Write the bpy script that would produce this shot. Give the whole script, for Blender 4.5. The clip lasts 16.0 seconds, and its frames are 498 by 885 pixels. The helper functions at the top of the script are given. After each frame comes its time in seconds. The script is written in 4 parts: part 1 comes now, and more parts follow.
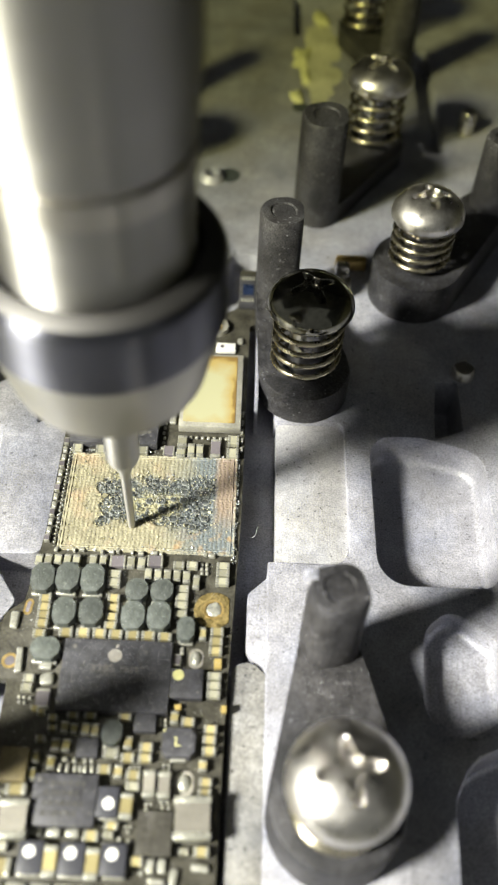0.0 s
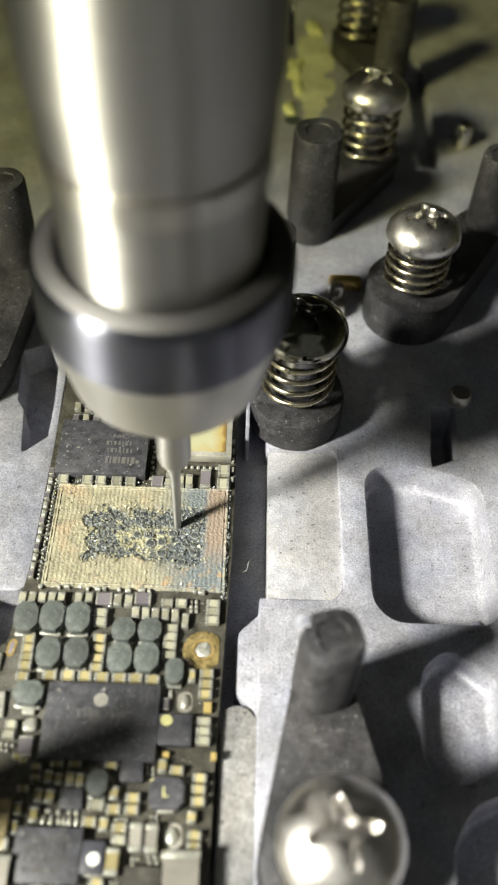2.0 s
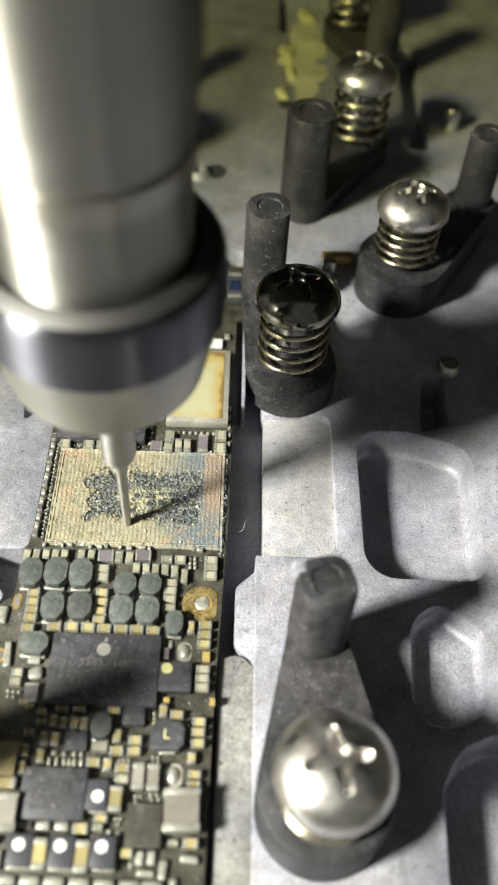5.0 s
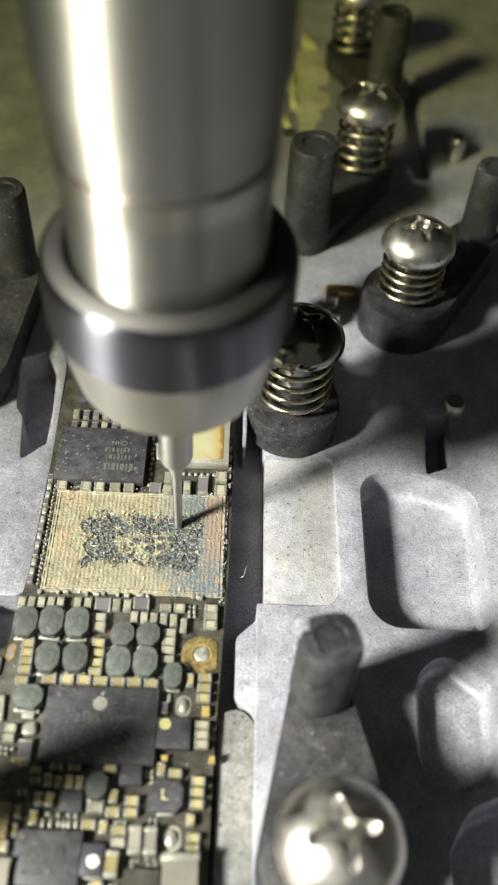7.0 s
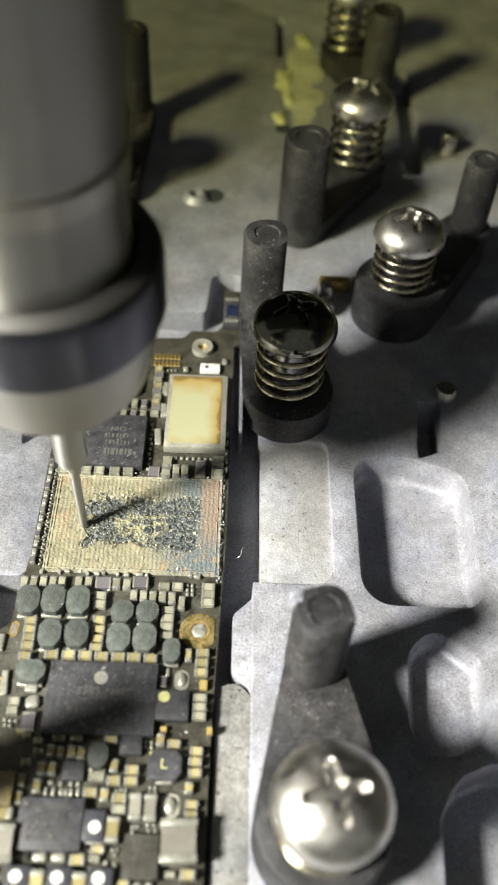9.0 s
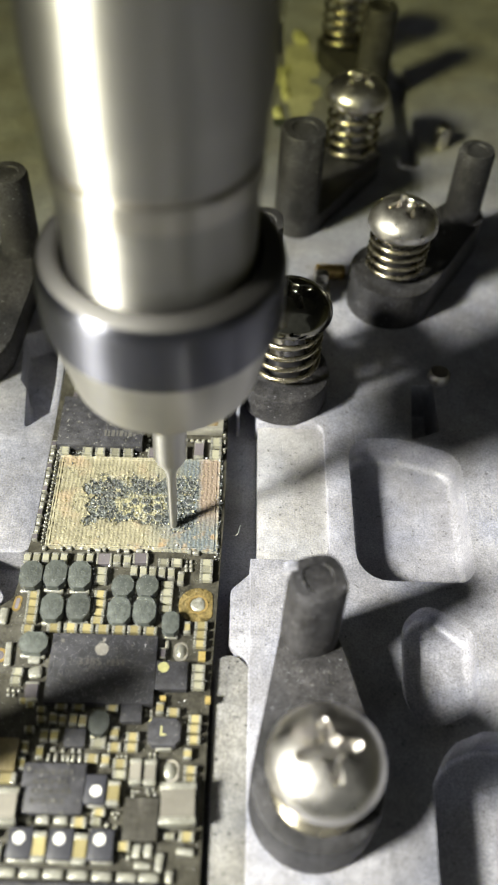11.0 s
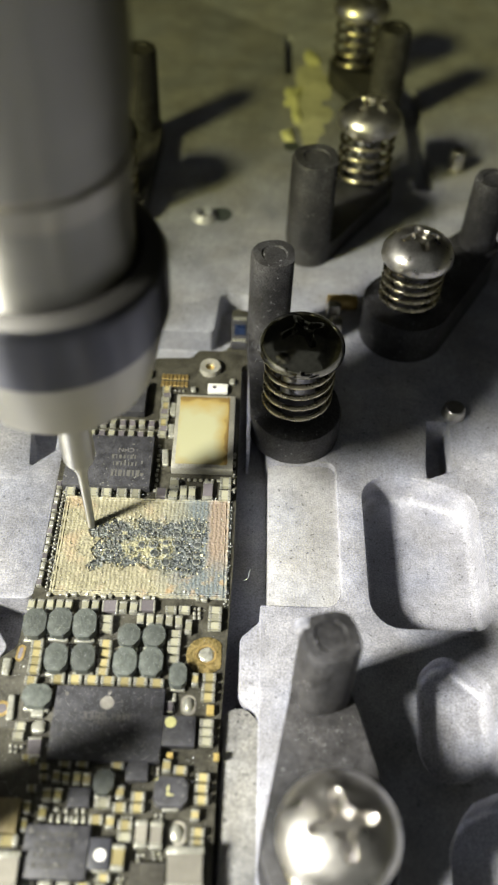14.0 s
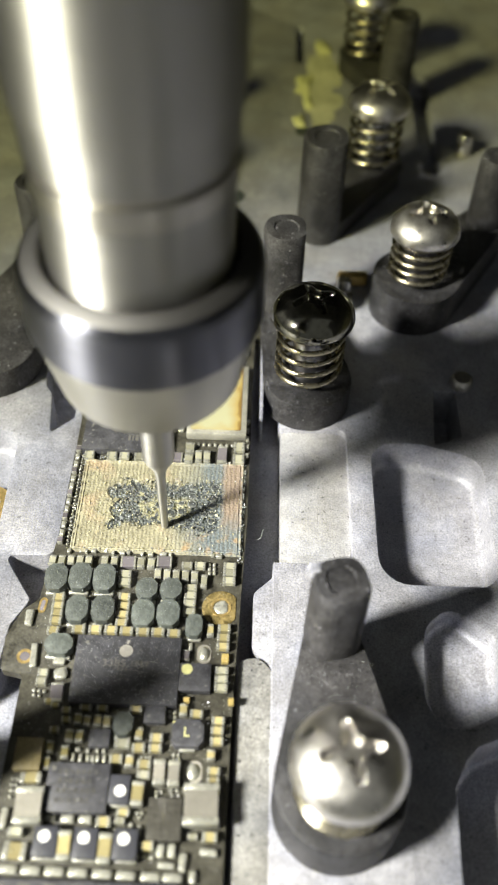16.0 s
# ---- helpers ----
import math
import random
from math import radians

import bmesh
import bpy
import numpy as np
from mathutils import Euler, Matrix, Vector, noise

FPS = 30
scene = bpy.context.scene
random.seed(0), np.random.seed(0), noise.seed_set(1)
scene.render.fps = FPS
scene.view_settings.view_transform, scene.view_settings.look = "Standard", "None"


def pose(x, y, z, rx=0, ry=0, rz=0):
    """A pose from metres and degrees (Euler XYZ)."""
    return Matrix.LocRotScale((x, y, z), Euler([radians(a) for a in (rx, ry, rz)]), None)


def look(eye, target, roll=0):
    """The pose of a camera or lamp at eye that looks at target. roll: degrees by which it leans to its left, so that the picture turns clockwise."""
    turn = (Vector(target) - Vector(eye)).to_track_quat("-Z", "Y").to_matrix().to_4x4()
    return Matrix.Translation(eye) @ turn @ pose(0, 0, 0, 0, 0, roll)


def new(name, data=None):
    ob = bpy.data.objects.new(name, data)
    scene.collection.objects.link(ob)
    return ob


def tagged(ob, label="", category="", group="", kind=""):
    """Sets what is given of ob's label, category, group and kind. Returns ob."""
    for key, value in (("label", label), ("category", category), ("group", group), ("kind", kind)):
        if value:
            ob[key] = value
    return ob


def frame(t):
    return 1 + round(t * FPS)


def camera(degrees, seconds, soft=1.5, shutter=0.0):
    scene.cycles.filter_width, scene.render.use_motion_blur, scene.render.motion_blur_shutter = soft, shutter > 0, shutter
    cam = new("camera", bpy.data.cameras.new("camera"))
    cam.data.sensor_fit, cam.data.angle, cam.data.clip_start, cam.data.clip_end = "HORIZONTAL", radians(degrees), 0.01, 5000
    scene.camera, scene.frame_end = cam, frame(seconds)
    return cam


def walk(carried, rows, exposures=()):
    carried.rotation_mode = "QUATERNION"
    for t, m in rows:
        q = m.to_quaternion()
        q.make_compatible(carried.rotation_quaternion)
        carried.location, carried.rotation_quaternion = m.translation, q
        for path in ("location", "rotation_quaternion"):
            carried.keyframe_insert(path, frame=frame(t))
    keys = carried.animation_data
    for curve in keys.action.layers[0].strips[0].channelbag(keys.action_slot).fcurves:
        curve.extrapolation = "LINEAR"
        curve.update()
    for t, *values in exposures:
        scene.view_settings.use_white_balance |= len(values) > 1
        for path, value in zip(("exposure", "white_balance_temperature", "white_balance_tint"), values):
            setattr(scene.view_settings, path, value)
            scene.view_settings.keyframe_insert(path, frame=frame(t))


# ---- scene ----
# All sizes below are in millimetres unless they carry MM; the fixture's plate lies flat, x to the right, y away.
MM = 0.001
cam = camera(30.70, 16.0, soft=2.1)
WAY = (
    (0, 0.01394, -0.03633, 0.06029, 38.074, -1.808, 1.483),
    (0.5, 0.01399, -0.03634, 0.06025, 38.082, -1.772, 1.371),
    (1, 0.01418, -0.03655, 0.06039, 38.012, -1.761, 1.234),
    (1.5, 0.01436, -0.03450, 0.06026, 37.946, -1.818, 1.153),
    (2, 0.01426, -0.03293, 0.06007, 37.993, -1.899, 1.176),
    (2.5, 0.01421, -0.03316, 0.06009, 38.149, -2.036, 1.101),
    (3, 0.01416, -0.03333, 0.06018, 38.226, -2.107, 0.979),
    (3.5, 0.01427, -0.03325, 0.06032, 38.208, -2.100, 0.948),
    (4, 0.01421, -0.03574, 0.06056, 38.182, -2.098, 0.895),
    (4.2, 0.01423, -0.03662, 0.06054, 38.107, -2.110, 0.913),
    (4.4, 0.01417, -0.03687, 0.06048, 38.088, -2.147, 0.884),
    (5.2, 0.01391, -0.03677, 0.06024, 38.011, -2.295, 0.769),
    (6, 0.01366, -0.03667, 0.06000, 37.935, -2.442, 0.654),
    (6.3, 0.01356, -0.03553, 0.05991, 37.906, -2.498, 0.611),
    (6.5, 0.01342, -0.03497, 0.06001, 38.256, -2.500, 0.904),
    (7, 0.01368, -0.03367, 0.06051, 38.673, -2.484, 0.912),
    (7.5, 0.01394, -0.03372, 0.06045, 38.706, -2.409, 0.803),
    (8, 0.01405, -0.03375, 0.06063, 38.791, -2.380, 0.834),
    (8.5, 0.01389, -0.03424, 0.06108, 38.902, -2.458, 0.789),
    (9, 0.01390, -0.03614, 0.06109, 38.910, -2.430, 0.689),
    (9.2, 0.01387, -0.03703, 0.06108, 38.828, -2.458, 0.650),
    (9.4, 0.01392, -0.03773, 0.06110, 38.869, -2.426, 0.648),
    (10.3, 0.01417, -0.03803, 0.06117, 39.050, -2.283, 0.641),
    (11.1, 0.01439, -0.03878, 0.06124, 39.212, -2.156, 0.635),
    (11.3, 0.01444, -0.03863, 0.06125, 39.252, -2.124, 0.633),
    (11.5, 0.01449, -0.03749, 0.06106, 39.215, -2.105, 0.614),
    (12, 0.01446, -0.03498, 0.06104, 39.171, -2.232, 0.633),
    (12.5, 0.01445, -0.03437, 0.06118, 39.175, -2.323, 0.639),
    (13, 0.01442, -0.03468, 0.06130, 39.306, -2.270, 0.638),
    (13.5, 0.01432, -0.03496, 0.06146, 39.366, -2.077, 0.782),
    (14, 0.01434, -0.03519, 0.06155, 39.475, -1.706, 1.104),
    (14.5, 0.01424, -0.03765, 0.06152, 39.636, -1.364, 1.307),
    (15, 0.01427, -0.03960, 0.06160, 39.734, -1.195, 1.385),
    (15.5, 0.01414, -0.03954, 0.06162, 39.800, -1.301, 1.420),
    (16, 0.01415, -0.03947, 0.06135, 39.806, -1.258, 1.535),
)
cam.data.dof.use_dof, cam.data.dof.focus_distance, cam.data.dof.aperture_fstop = True, 0.073, 46
walk(cam, [(t, pose(x, y, z, a, b, c)) for t, x, y, z, a, b, c in WAY],
     [(0, 0.16), (0.6, 0.12), (1.2, -0.03), (2.5, 0.04), (6.5, -0.02), (9, 0.04), (12.5, 0.02), (14.5, 0.08), (16, 0.15)])

# ---- light: a small LED work lamp low on one side, and a dim room ----
world = bpy.data.worlds.new("world")
scene.world = world
world.use_nodes = True
wn = world.node_tree.nodes
wn["Background"].inputs[0].default_value = (0.84, 0.86, 0.79, 1)
wn["Background"].inputs[1].default_value = 0.162
lamp_data = bpy.data.lights.new("work_lamp", "SPOT")
lamp_data.spot_size, lamp_data.spot_blend, lamp_data.shadow_soft_size = radians(24.5), 1.0, 22 * MM
lamp_data.energy, lamp_data.color = 10.1, (0.98, 0.965, 1.0)
lamp = new("work_lamp", lamp_data)
LAMP_AT = Vector((-158, -99, 168))
lamp.matrix_world = look(LAMP_AT * MM, Vector((8, -14, 9)) * MM)
halo_data = bpy.data.lights.new("work_lamp_halo", "SPOT")
halo_data.spot_size, halo_data.spot_blend, halo_data.shadow_soft_size = radians(68), 0.8, 22 * MM
halo_data.energy, halo_data.color = 2.7, (1.0, 0.95, 0.33)
halo = new("work_lamp_halo", halo_data)
halo.matrix_world = lamp.matrix_world.copy()
tagged(halo, "yellowish outer beam of the LED work lamp", "lamp")
tagged(lamp, "small white LED work lamp beside the fixture", "lamp")


# ---- materials ----
def material(name, base, rough=0.5, metal=0.0, vary=0.25, scale=900.0, bump=0.15, fine=6000.0, tint=None, island=False, coat=0.0, specks=0.0):
    """A surface with two scales of uneven colour, roughness and relief; scale and fine are per metre."""
    m = bpy.data.materials.new(name)
    m.use_nodes = True
    nt = m.node_tree
    b = nt.nodes["Principled BSDF"]
    geo = nt.nodes.new("ShaderNodeTexCoord")
    big, small = nt.nodes.new("ShaderNodeTexNoise"), nt.nodes.new("ShaderNodeTexNoise")
    big.inputs["Scale"].default_value, big.inputs["Detail"].default_value = scale, 5
    small.inputs["Scale"].default_value, small.inputs["Detail"].default_value = fine, 3
    for n in (big, small):
        nt.links.new(geo.outputs["Object"], n.inputs["Vector"])
    mix = nt.nodes.new("ShaderNodeMix")
    mix.data_type = "RGBA"
    dark = [c * (1 - vary) for c in base]
    light = [min(1, c * (1 + vary)) for c in (tint or base)]
    mix.inputs[6].default_value, mix.inputs[7].default_value = (*dark, 1), (*light, 1)
    add = nt.nodes.new("ShaderNodeMath")
    add.operation = "ADD"
    nt.links.new(big.outputs["Fac"], add.inputs[0])
    nt.links.new(small.outputs["Fac"], add.inputs[1])
    ramp = nt.nodes.new("ShaderNodeMapRange")
    ramp.inputs[1].default_value, ramp.inputs[2].default_value = 0.7, 1.3
    nt.links.new(add.outputs[0], ramp.inputs[0])
    nt.links.new(ramp.outputs[0], mix.inputs[0])
    colour = mix.outputs[2]
    if island:
        info = nt.nodes.new("ShaderNodeObjectInfo")
        span = nt.nodes.new("ShaderNodeMapRange")
        span.inputs[3].default_value, span.inputs[4].default_value = 0.68, 1.3
        nt.links.new(info.outputs["Random"], span.inputs[0])
        hsv = nt.nodes.new("ShaderNodeHueSaturation")
        nt.links.new(span.outputs[0], hsv.inputs["Value"])
        nt.links.new(colour, hsv.inputs["Color"])
        colour = hsv.outputs[0]
    if specks:
        dots = nt.nodes.new("ShaderNodeTexNoise")
        dots.inputs["Scale"].default_value, dots.inputs["Detail"].default_value = 4200, 1
        nt.links.new(geo.outputs["Object"], dots.inputs["Vector"])
        cut = nt.nodes.new("ShaderNodeMapRange")
        cut.inputs[1].default_value, cut.inputs[2].default_value = specks, specks + 0.05
        nt.links.new(dots.outputs["Fac"], cut.inputs[0])
        dusty = nt.nodes.new("ShaderNodeMix")
        dusty.data_type = "RGBA"
        nt.links.new(cut.outputs[0], dusty.inputs[0])
        nt.links.new(colour, dusty.inputs[6])
        dusty.inputs[7].default_value = (0.16, 0.16, 0.15, 1)
        colour = dusty.outputs[2]
    nt.links.new(colour, b.inputs["Base Color"])
    b.inputs["Roughness"].default_value, b.inputs["Metallic"].default_value = rough, metal
    if coat:
        b.inputs["Coat Weight"].default_value, b.inputs["Coat Roughness"].default_value = coat, 0.2
    rr = nt.nodes.new("ShaderNodeMapRange")
    rr.inputs[1].default_value, rr.inputs[2].default_value = 0.3, 0.7
    rr.inputs[3].default_value, rr.inputs[4].default_value = max(0.02, rough - 0.1), min(1, rough + 0.1)
    nt.links.new(big.outputs["Fac"], rr.inputs[0])
    nt.links.new(rr.outputs[0], b.inputs["Roughness"])
    if bump:
        bp = nt.nodes.new("ShaderNodeBump")
        bp.inputs["Strength"].default_value, bp.inputs["Distance"].default_value = bump, 0.00006
        nt.links.new(add.outputs[0], bp.inputs["Height"])
        nt.links.new(bp.outputs[0], b.inputs["Normal"])
    return m


def worn_metal(name, base, rough, metal, stain, grain, scratch=0.5, pits=0.5):
    """Blasted or milled metal: cloudy stains, fine grain, dark pits and two sets of faint scratches."""
    m = bpy.data.materials.new(name)
    m.use_nodes = True
    nt = m.node_tree
    b = nt.nodes["Principled BSDF"]
    tex = nt.nodes.new("ShaderNodeTexCoord")

    def wave(scale, detail=3, stretch=None, turn=0.0):
        n = nt.nodes.new("ShaderNodeTexNoise")
        n.inputs["Scale"].default_value, n.inputs["Detail"].default_value = scale, detail
        src = tex.outputs["Object"]
        if stretch:
            mp = nt.nodes.new("ShaderNodeMapping")
            mp.inputs["Rotation"].default_value = (0, 0, radians(turn))
            mp.inputs["Scale"].default_value = stretch
            nt.links.new(src, mp.inputs[0])
            src = mp.outputs[0]
        nt.links.new(src, n.inputs["Vector"])
        return n.outputs["Fac"]

    def span(v, lo, hi, a=0.0, z=1.0):
        n = nt.nodes.new("ShaderNodeMapRange")
        for k, w in enumerate((lo, hi, a, z)):
            n.inputs[k + 1].default_value = w
        nt.links.new(v, n.inputs[0])
        return n.outputs[0]

    def times(a, c):
        n = nt.nodes.new("ShaderNodeMath")
        n.operation = "MULTIPLY"
        nt.links.new(a, n.inputs[0])
        nt.links.new(c, n.inputs[1])
        return n.outputs[0]
    big, mid, fine = wave(230, 5), wave(1400, 4), wave(6500, 2)
    lines, cross = wave(900, 3, (9, 0.35, 1), 4), wave(900, 3, (9, 0.35, 1), 52)
    val = times(span(big, 0.32, 0.68, 1 - stain, 1 + stain), span(mid, 0.3, 0.7, 1 - 0.55 * stain, 1 + 0.55 * stain))
    val = times(val, span(fine, 0.3, 0.7, 1 - grain, 1 + grain))
    val = times(val, span(lines, 0.60, 0.72, 1.0, 1 - 0.35 * scratch))
    val = times(val, span(cross, 0.64, 0.74, 1.0, 1 + 0.35 * scratch))
    val = times(val, span(wave(2600, 1), 0.70, 0.75, 1.0, 1 - 0.6 * pits))
    hue = nt.nodes.new("ShaderNodeMix")
    hue.data_type = "RGBA"
    hue.inputs[6].default_value = (*base, 1)
    hue.inputs[7].default_value = (base[0] * 1.03, base[1] * 1.0, base[2] * 0.93, 1)
    nt.links.new(span(wave(160, 3), 0.4, 0.6), hue.inputs[0])
    hsv = nt.nodes.new("ShaderNodeHueSaturation")
    nt.links.new(val, hsv.inputs["Value"])
    nt.links.new(hue.outputs[2], hsv.inputs["Color"])
    nt.links.new(hsv.outputs[0], b.inputs["Base Color"])
    b.inputs["Metallic"].default_value = metal
    nt.links.new(span(mid, 0.3, 0.7, rough - 0.1, rough + 0.1), b.inputs["Roughness"])
    bp = nt.nodes.new("ShaderNodeBump")
    bp.inputs["Strength"].default_value, bp.inputs["Distance"].default_value = 0.55, 0.00005
    nt.links.new(times(fine, span(lines, 0.55, 0.75, 1.0, 0.5)), bp.inputs["Height"])
    nt.links.new(bp.outputs[0], b.inputs["Normal"])
    return m


def turned_metal(name, base, rough, aniso=0.8, streak=0.06):
    """Metal turned on a lathe: its fine rings draw each highlight out along the axis."""
    m = bpy.data.materials.new(name)
    m.use_nodes = True
    nt = m.node_tree
    b = nt.nodes["Principled BSDF"]
    tan = nt.nodes.new("ShaderNodeTangent")
    tan.direction_type, tan.axis = "RADIAL", "Z"
    nt.links.new(tan.outputs[0], b.inputs["Tangent"])
    b.inputs["Anisotropic"].default_value, b.inputs["Anisotropic Rotation"].default_value = aniso, 0.25
    b.inputs["Metallic"].default_value = 1.0
    tex = nt.nodes.new("ShaderNodeTexCoord")
    mp = nt.nodes.new("ShaderNodeMapping")
    mp.inputs["Scale"].default_value = (0.02, 0.02, 1.0)
    nt.links.new(tex.outputs["Object"], mp.inputs[0])
    rings = nt.nodes.new("ShaderNodeTexNoise")
    rings.inputs["Scale"].default_value, rings.inputs["Detail"].default_value = 2600, 4
    nt.links.new(mp.outputs[0], rings.inputs["Vector"])
    mix = nt.nodes.new("ShaderNodeMix")
    mix.data_type = "RGBA"
    mix.inputs[6].default_value = (*[c * (1 - streak) for c in base], 1)
    mix.inputs[7].default_value = (*[min(1, c * (1 + streak)) for c in base], 1)
    nt.links.new(rings.outputs["Fac"], mix.inputs[0])
    nt.links.new(mix.outputs[2], b.inputs["Base Color"])
    rr = nt.nodes.new("ShaderNodeMapRange")
    rr.inputs[1].default_value, rr.inputs[2].default_value = 0.3, 0.7
    rr.inputs[3].default_value, rr.inputs[4].default_value = rough - 0.03, rough + 0.03
    nt.links.new(rings.outputs["Fac"], rr.inputs[0])
    nt.links.new(rr.outputs[0], b.inputs["Roughness"])
    return m


ALU = worn_metal("blasted_aluminium", (0.272, 0.28, 0.335), 0.5, 0.3, 0.2, 0.26, 0.4, 0.7)
ALU_PALER = worn_metal("paler_aluminium", (0.325, 0.33, 0.36), 0.5, 0.3, 0.2, 0.2, 0.5, 0.9)
ALU_DARKER = worn_metal("darker_rough_aluminium", (0.19, 0.192, 0.198), 0.6, 0.2, 0.32, 0.3, 0.3, 1.2)
STEEL = turned_metal("turned_steel", (0.46, 0.452, 0.435), 0.48, 0.95)
PALESTEEL = turned_metal("ground_ring_steel", (0.56, 0.54, 0.50), 0.40, 0.97)
NUTBLUE = turned_metal("dark_polished_nut_steel", (0.135, 0.138, 0.165), 0.36, 0.95)
NUTRIM = turned_metal("matt_nut_rim", (0.135, 0.132, 0.13), 0.55, 0.2)
# Ground taper; its pale warm tone also holds light reflected from the board.
NUTGREY = turned_metal("ground_nut_taper", (0.42, 0.41, 0.375), 0.42, 0.5)
# Dark shank steel: the shade under the screw head is in its colour.
SHADED_SHANK_STEEL = material("shaded_shank_steel", (0.28, 0.28, 0.30), 0.32, 1.0, 0.06, 200, 0.02, 2500)
CARBIDE = turned_metal("ground_carbide", (0.42, 0.415, 0.40), 0.38, 0.8)
# Nickel of the screws in the spindle's shade, darkened in the colour itself.
SHADED_NICKEL = material("shaded_nickel_screw", (0.20, 0.195, 0.165), 0.16, 1.0, 0.3, 700, 0.06, 3000)
WORN = material("worn_nickel_screw", (0.62, 0.60, 0.575), 0.34, 1.0, 0.16, 600, 0.08, 4000)
SPRING = material("spring_wire", (0.42, 0.385, 0.29), 0.25, 1.0, 0.15, 800, 0.03, 4000)
SCREEN_GREY = material("grey_light_screen", (0.13, 0.13, 0.127), 0.6, 0.0, 0.15, 60, 0.1, 900)
BLACKOX = worn_metal("dusty_black_anodised_clamp", (0.030, 0.030, 0.034), 0.55, 0.0, 0.55, 0.6, 0.6, -5.0)
BLACKOX.node_tree.nodes["Principled BSDF"].inputs["Specular IOR Level"].default_value = 0.3
FR4 = material("dark_solder_mask", (0.032, 0.030, 0.024), 0.42, 0.0, 0.5, 900, 0.25, 5000, (0.044, 0.042, 0.033))
FR4.node_tree.nodes["Principled BSDF"].inputs["Specular IOR Level"].default_value = 0.35


# ---- mesh helpers ----
def deep(y):
    """Depth on the plate from the plan's own rule of depth, which shortens with distance."""
    return 1.06 * y + 0.00055 * y * y


def link(name, bm, mat, parent=None, label="", smooth=0.0, at=None):
    """One mesh object from a bmesh in millimetres."""
    if parent and parent.name in ("milling_fixture", "circuit_board"):
        for v in bm.verts:
            v.co.y = deep(v.co.y)
    bmesh.ops.scale(bm, vec=(MM, MM, MM), verts=bm.verts)
    me = bpy.data.meshes.new(name)
    bmesh.ops.recalc_face_normals(bm, faces=bm.faces)
    if smooth:
        for f in bm.faces:
            f.smooth = True
        for e in bm.edges:
            if len(e.link_faces) == 2 and e.calc_face_angle(0) > radians(smooth):
                e.smooth = False
    bm.to_mesh(me)
    bm.free()
    for m in mat if isinstance(mat, (list, tuple)) else (mat,):
        me.materials.append(m)
    ob = new(name, me)
    if parent:
        ob.parent = parent
    if at:
        ob.location = Vector((at[0], deep(at[1]), at[2])) * MM
    if label:
        tagged(ob, label)
    return ob


def reuse(name, source, parent, at, turn=0.0):
    ob = new(name, source.data)
    ob.parent = parent
    ob.matrix_basis = Matrix.Translation(Vector(at) * MM) @ Matrix.Rotation(turn, 4, "Z")
    return ob


def box(x0, x1, y0, y1, z0, z1, bevel=0.0, bm=None, seg=1):
    bm = bm or bmesh.new()
    made = bmesh.ops.create_cube(bm, size=1)["verts"]
    for v in made:
        v.co = Vector(((x0 + x1) / 2 + v.co.x * (x1 - x0), (y0 + y1) / 2 + v.co.y * (y1 - y0), (z0 + z1) / 2 + v.co.z * (z1 - z0)))
    if bevel:
        es = {e for v in made for e in v.link_edges}
        bmesh.ops.bevel(bm, geom=list(es), offset=bevel, segments=seg, affect="EDGES", profile=0.5)
    return bm


def lathe(profile, n=48, cx=0.0, cy=0.0, bm=None, close=True):
    """A turned body from (radius, height) pairs."""
    bm = bm or bmesh.new()
    rings = []
    for r, z in profile:
        if r < 1e-6:
            rings.append([bm.verts.new((cx, cy, z))])
        else:
            rings.append([bm.verts.new((cx + r * math.cos(2 * math.pi * i / n), cy + r * math.sin(2 * math.pi * i / n), z)) for i in range(n)])
    for a, b in zip(rings, rings[1:]):
        for i in range(n):
            j = (i + 1) % n
            q = [a[i % len(a)], a[j % len(a)], b[j % len(b)], b[i % len(b)]]
            q = list(dict.fromkeys(q))
            if len(q) > 2:
                bm.faces.new(q)
    if close:
        for ring in (rings[0], rings[-1]):
            if len(ring) > 2:
                bm.faces.new(ring)
    return bm


def prism(poly, z0, z1, bevel=0.0, bm=None):
    bm = bm or bmesh.new()
    low = [bm.verts.new((x, y, z0)) for x, y in poly]
    top = [bm.verts.new((x, y, z1)) for x, y in poly]
    bm.faces.new(low)
    f = bm.faces.new(top)
    n = len(poly)
    for i in range(n):
        bm.faces.new((low[i], low[(i + 1) % n], top[(i + 1) % n], top[i]))
    if bevel:
        bmesh.ops.bevel(bm, geom=list(f.edges), offset=bevel, segments=2, affect="EDGES", profile=0.5)
    return bm


def rounded(poly, r, n=6):
    """A polygon with its corners rounded; r is one radius or one for each corner."""
    out = []
    k = len(poly)
    for i, p in enumerate(poly):
        rad = r[i] if isinstance(r, (list, tuple)) else r
        p, a, b = Vector(p), Vector(poly[i - 1]), Vector(poly[(i + 1) % k])
        u, v = (a - p).normalized(), (b - p).normalized()
        if rad < 0.01:
            out.append(tuple(p))
            continue
        half = u.angle(v) / 2
        d = min(rad / math.tan(half), (a - p).length * 0.49, (b - p).length * 0.49)
        rad = d * math.tan(half)
        c = p + (u + v).normalized() * (rad / math.sin(half))
        s, e = (p + u * d) - c, (p + v * d) - c
        a0 = math.atan2(s.y, s.x)
        da = (math.atan2(e.y, e.x) - a0 + math.pi) % (2 * math.pi) - math.pi
        out += [(c.x + rad * math.cos(a0 + da * j / n), c.y + rad * math.sin(a0 + da * j / n)) for j in range(n + 1)]
    return out


def rect(x0, x1, y0, y1):
    return [(x0, y0), (x1, y0), (x1, y1), (x0, y1)]


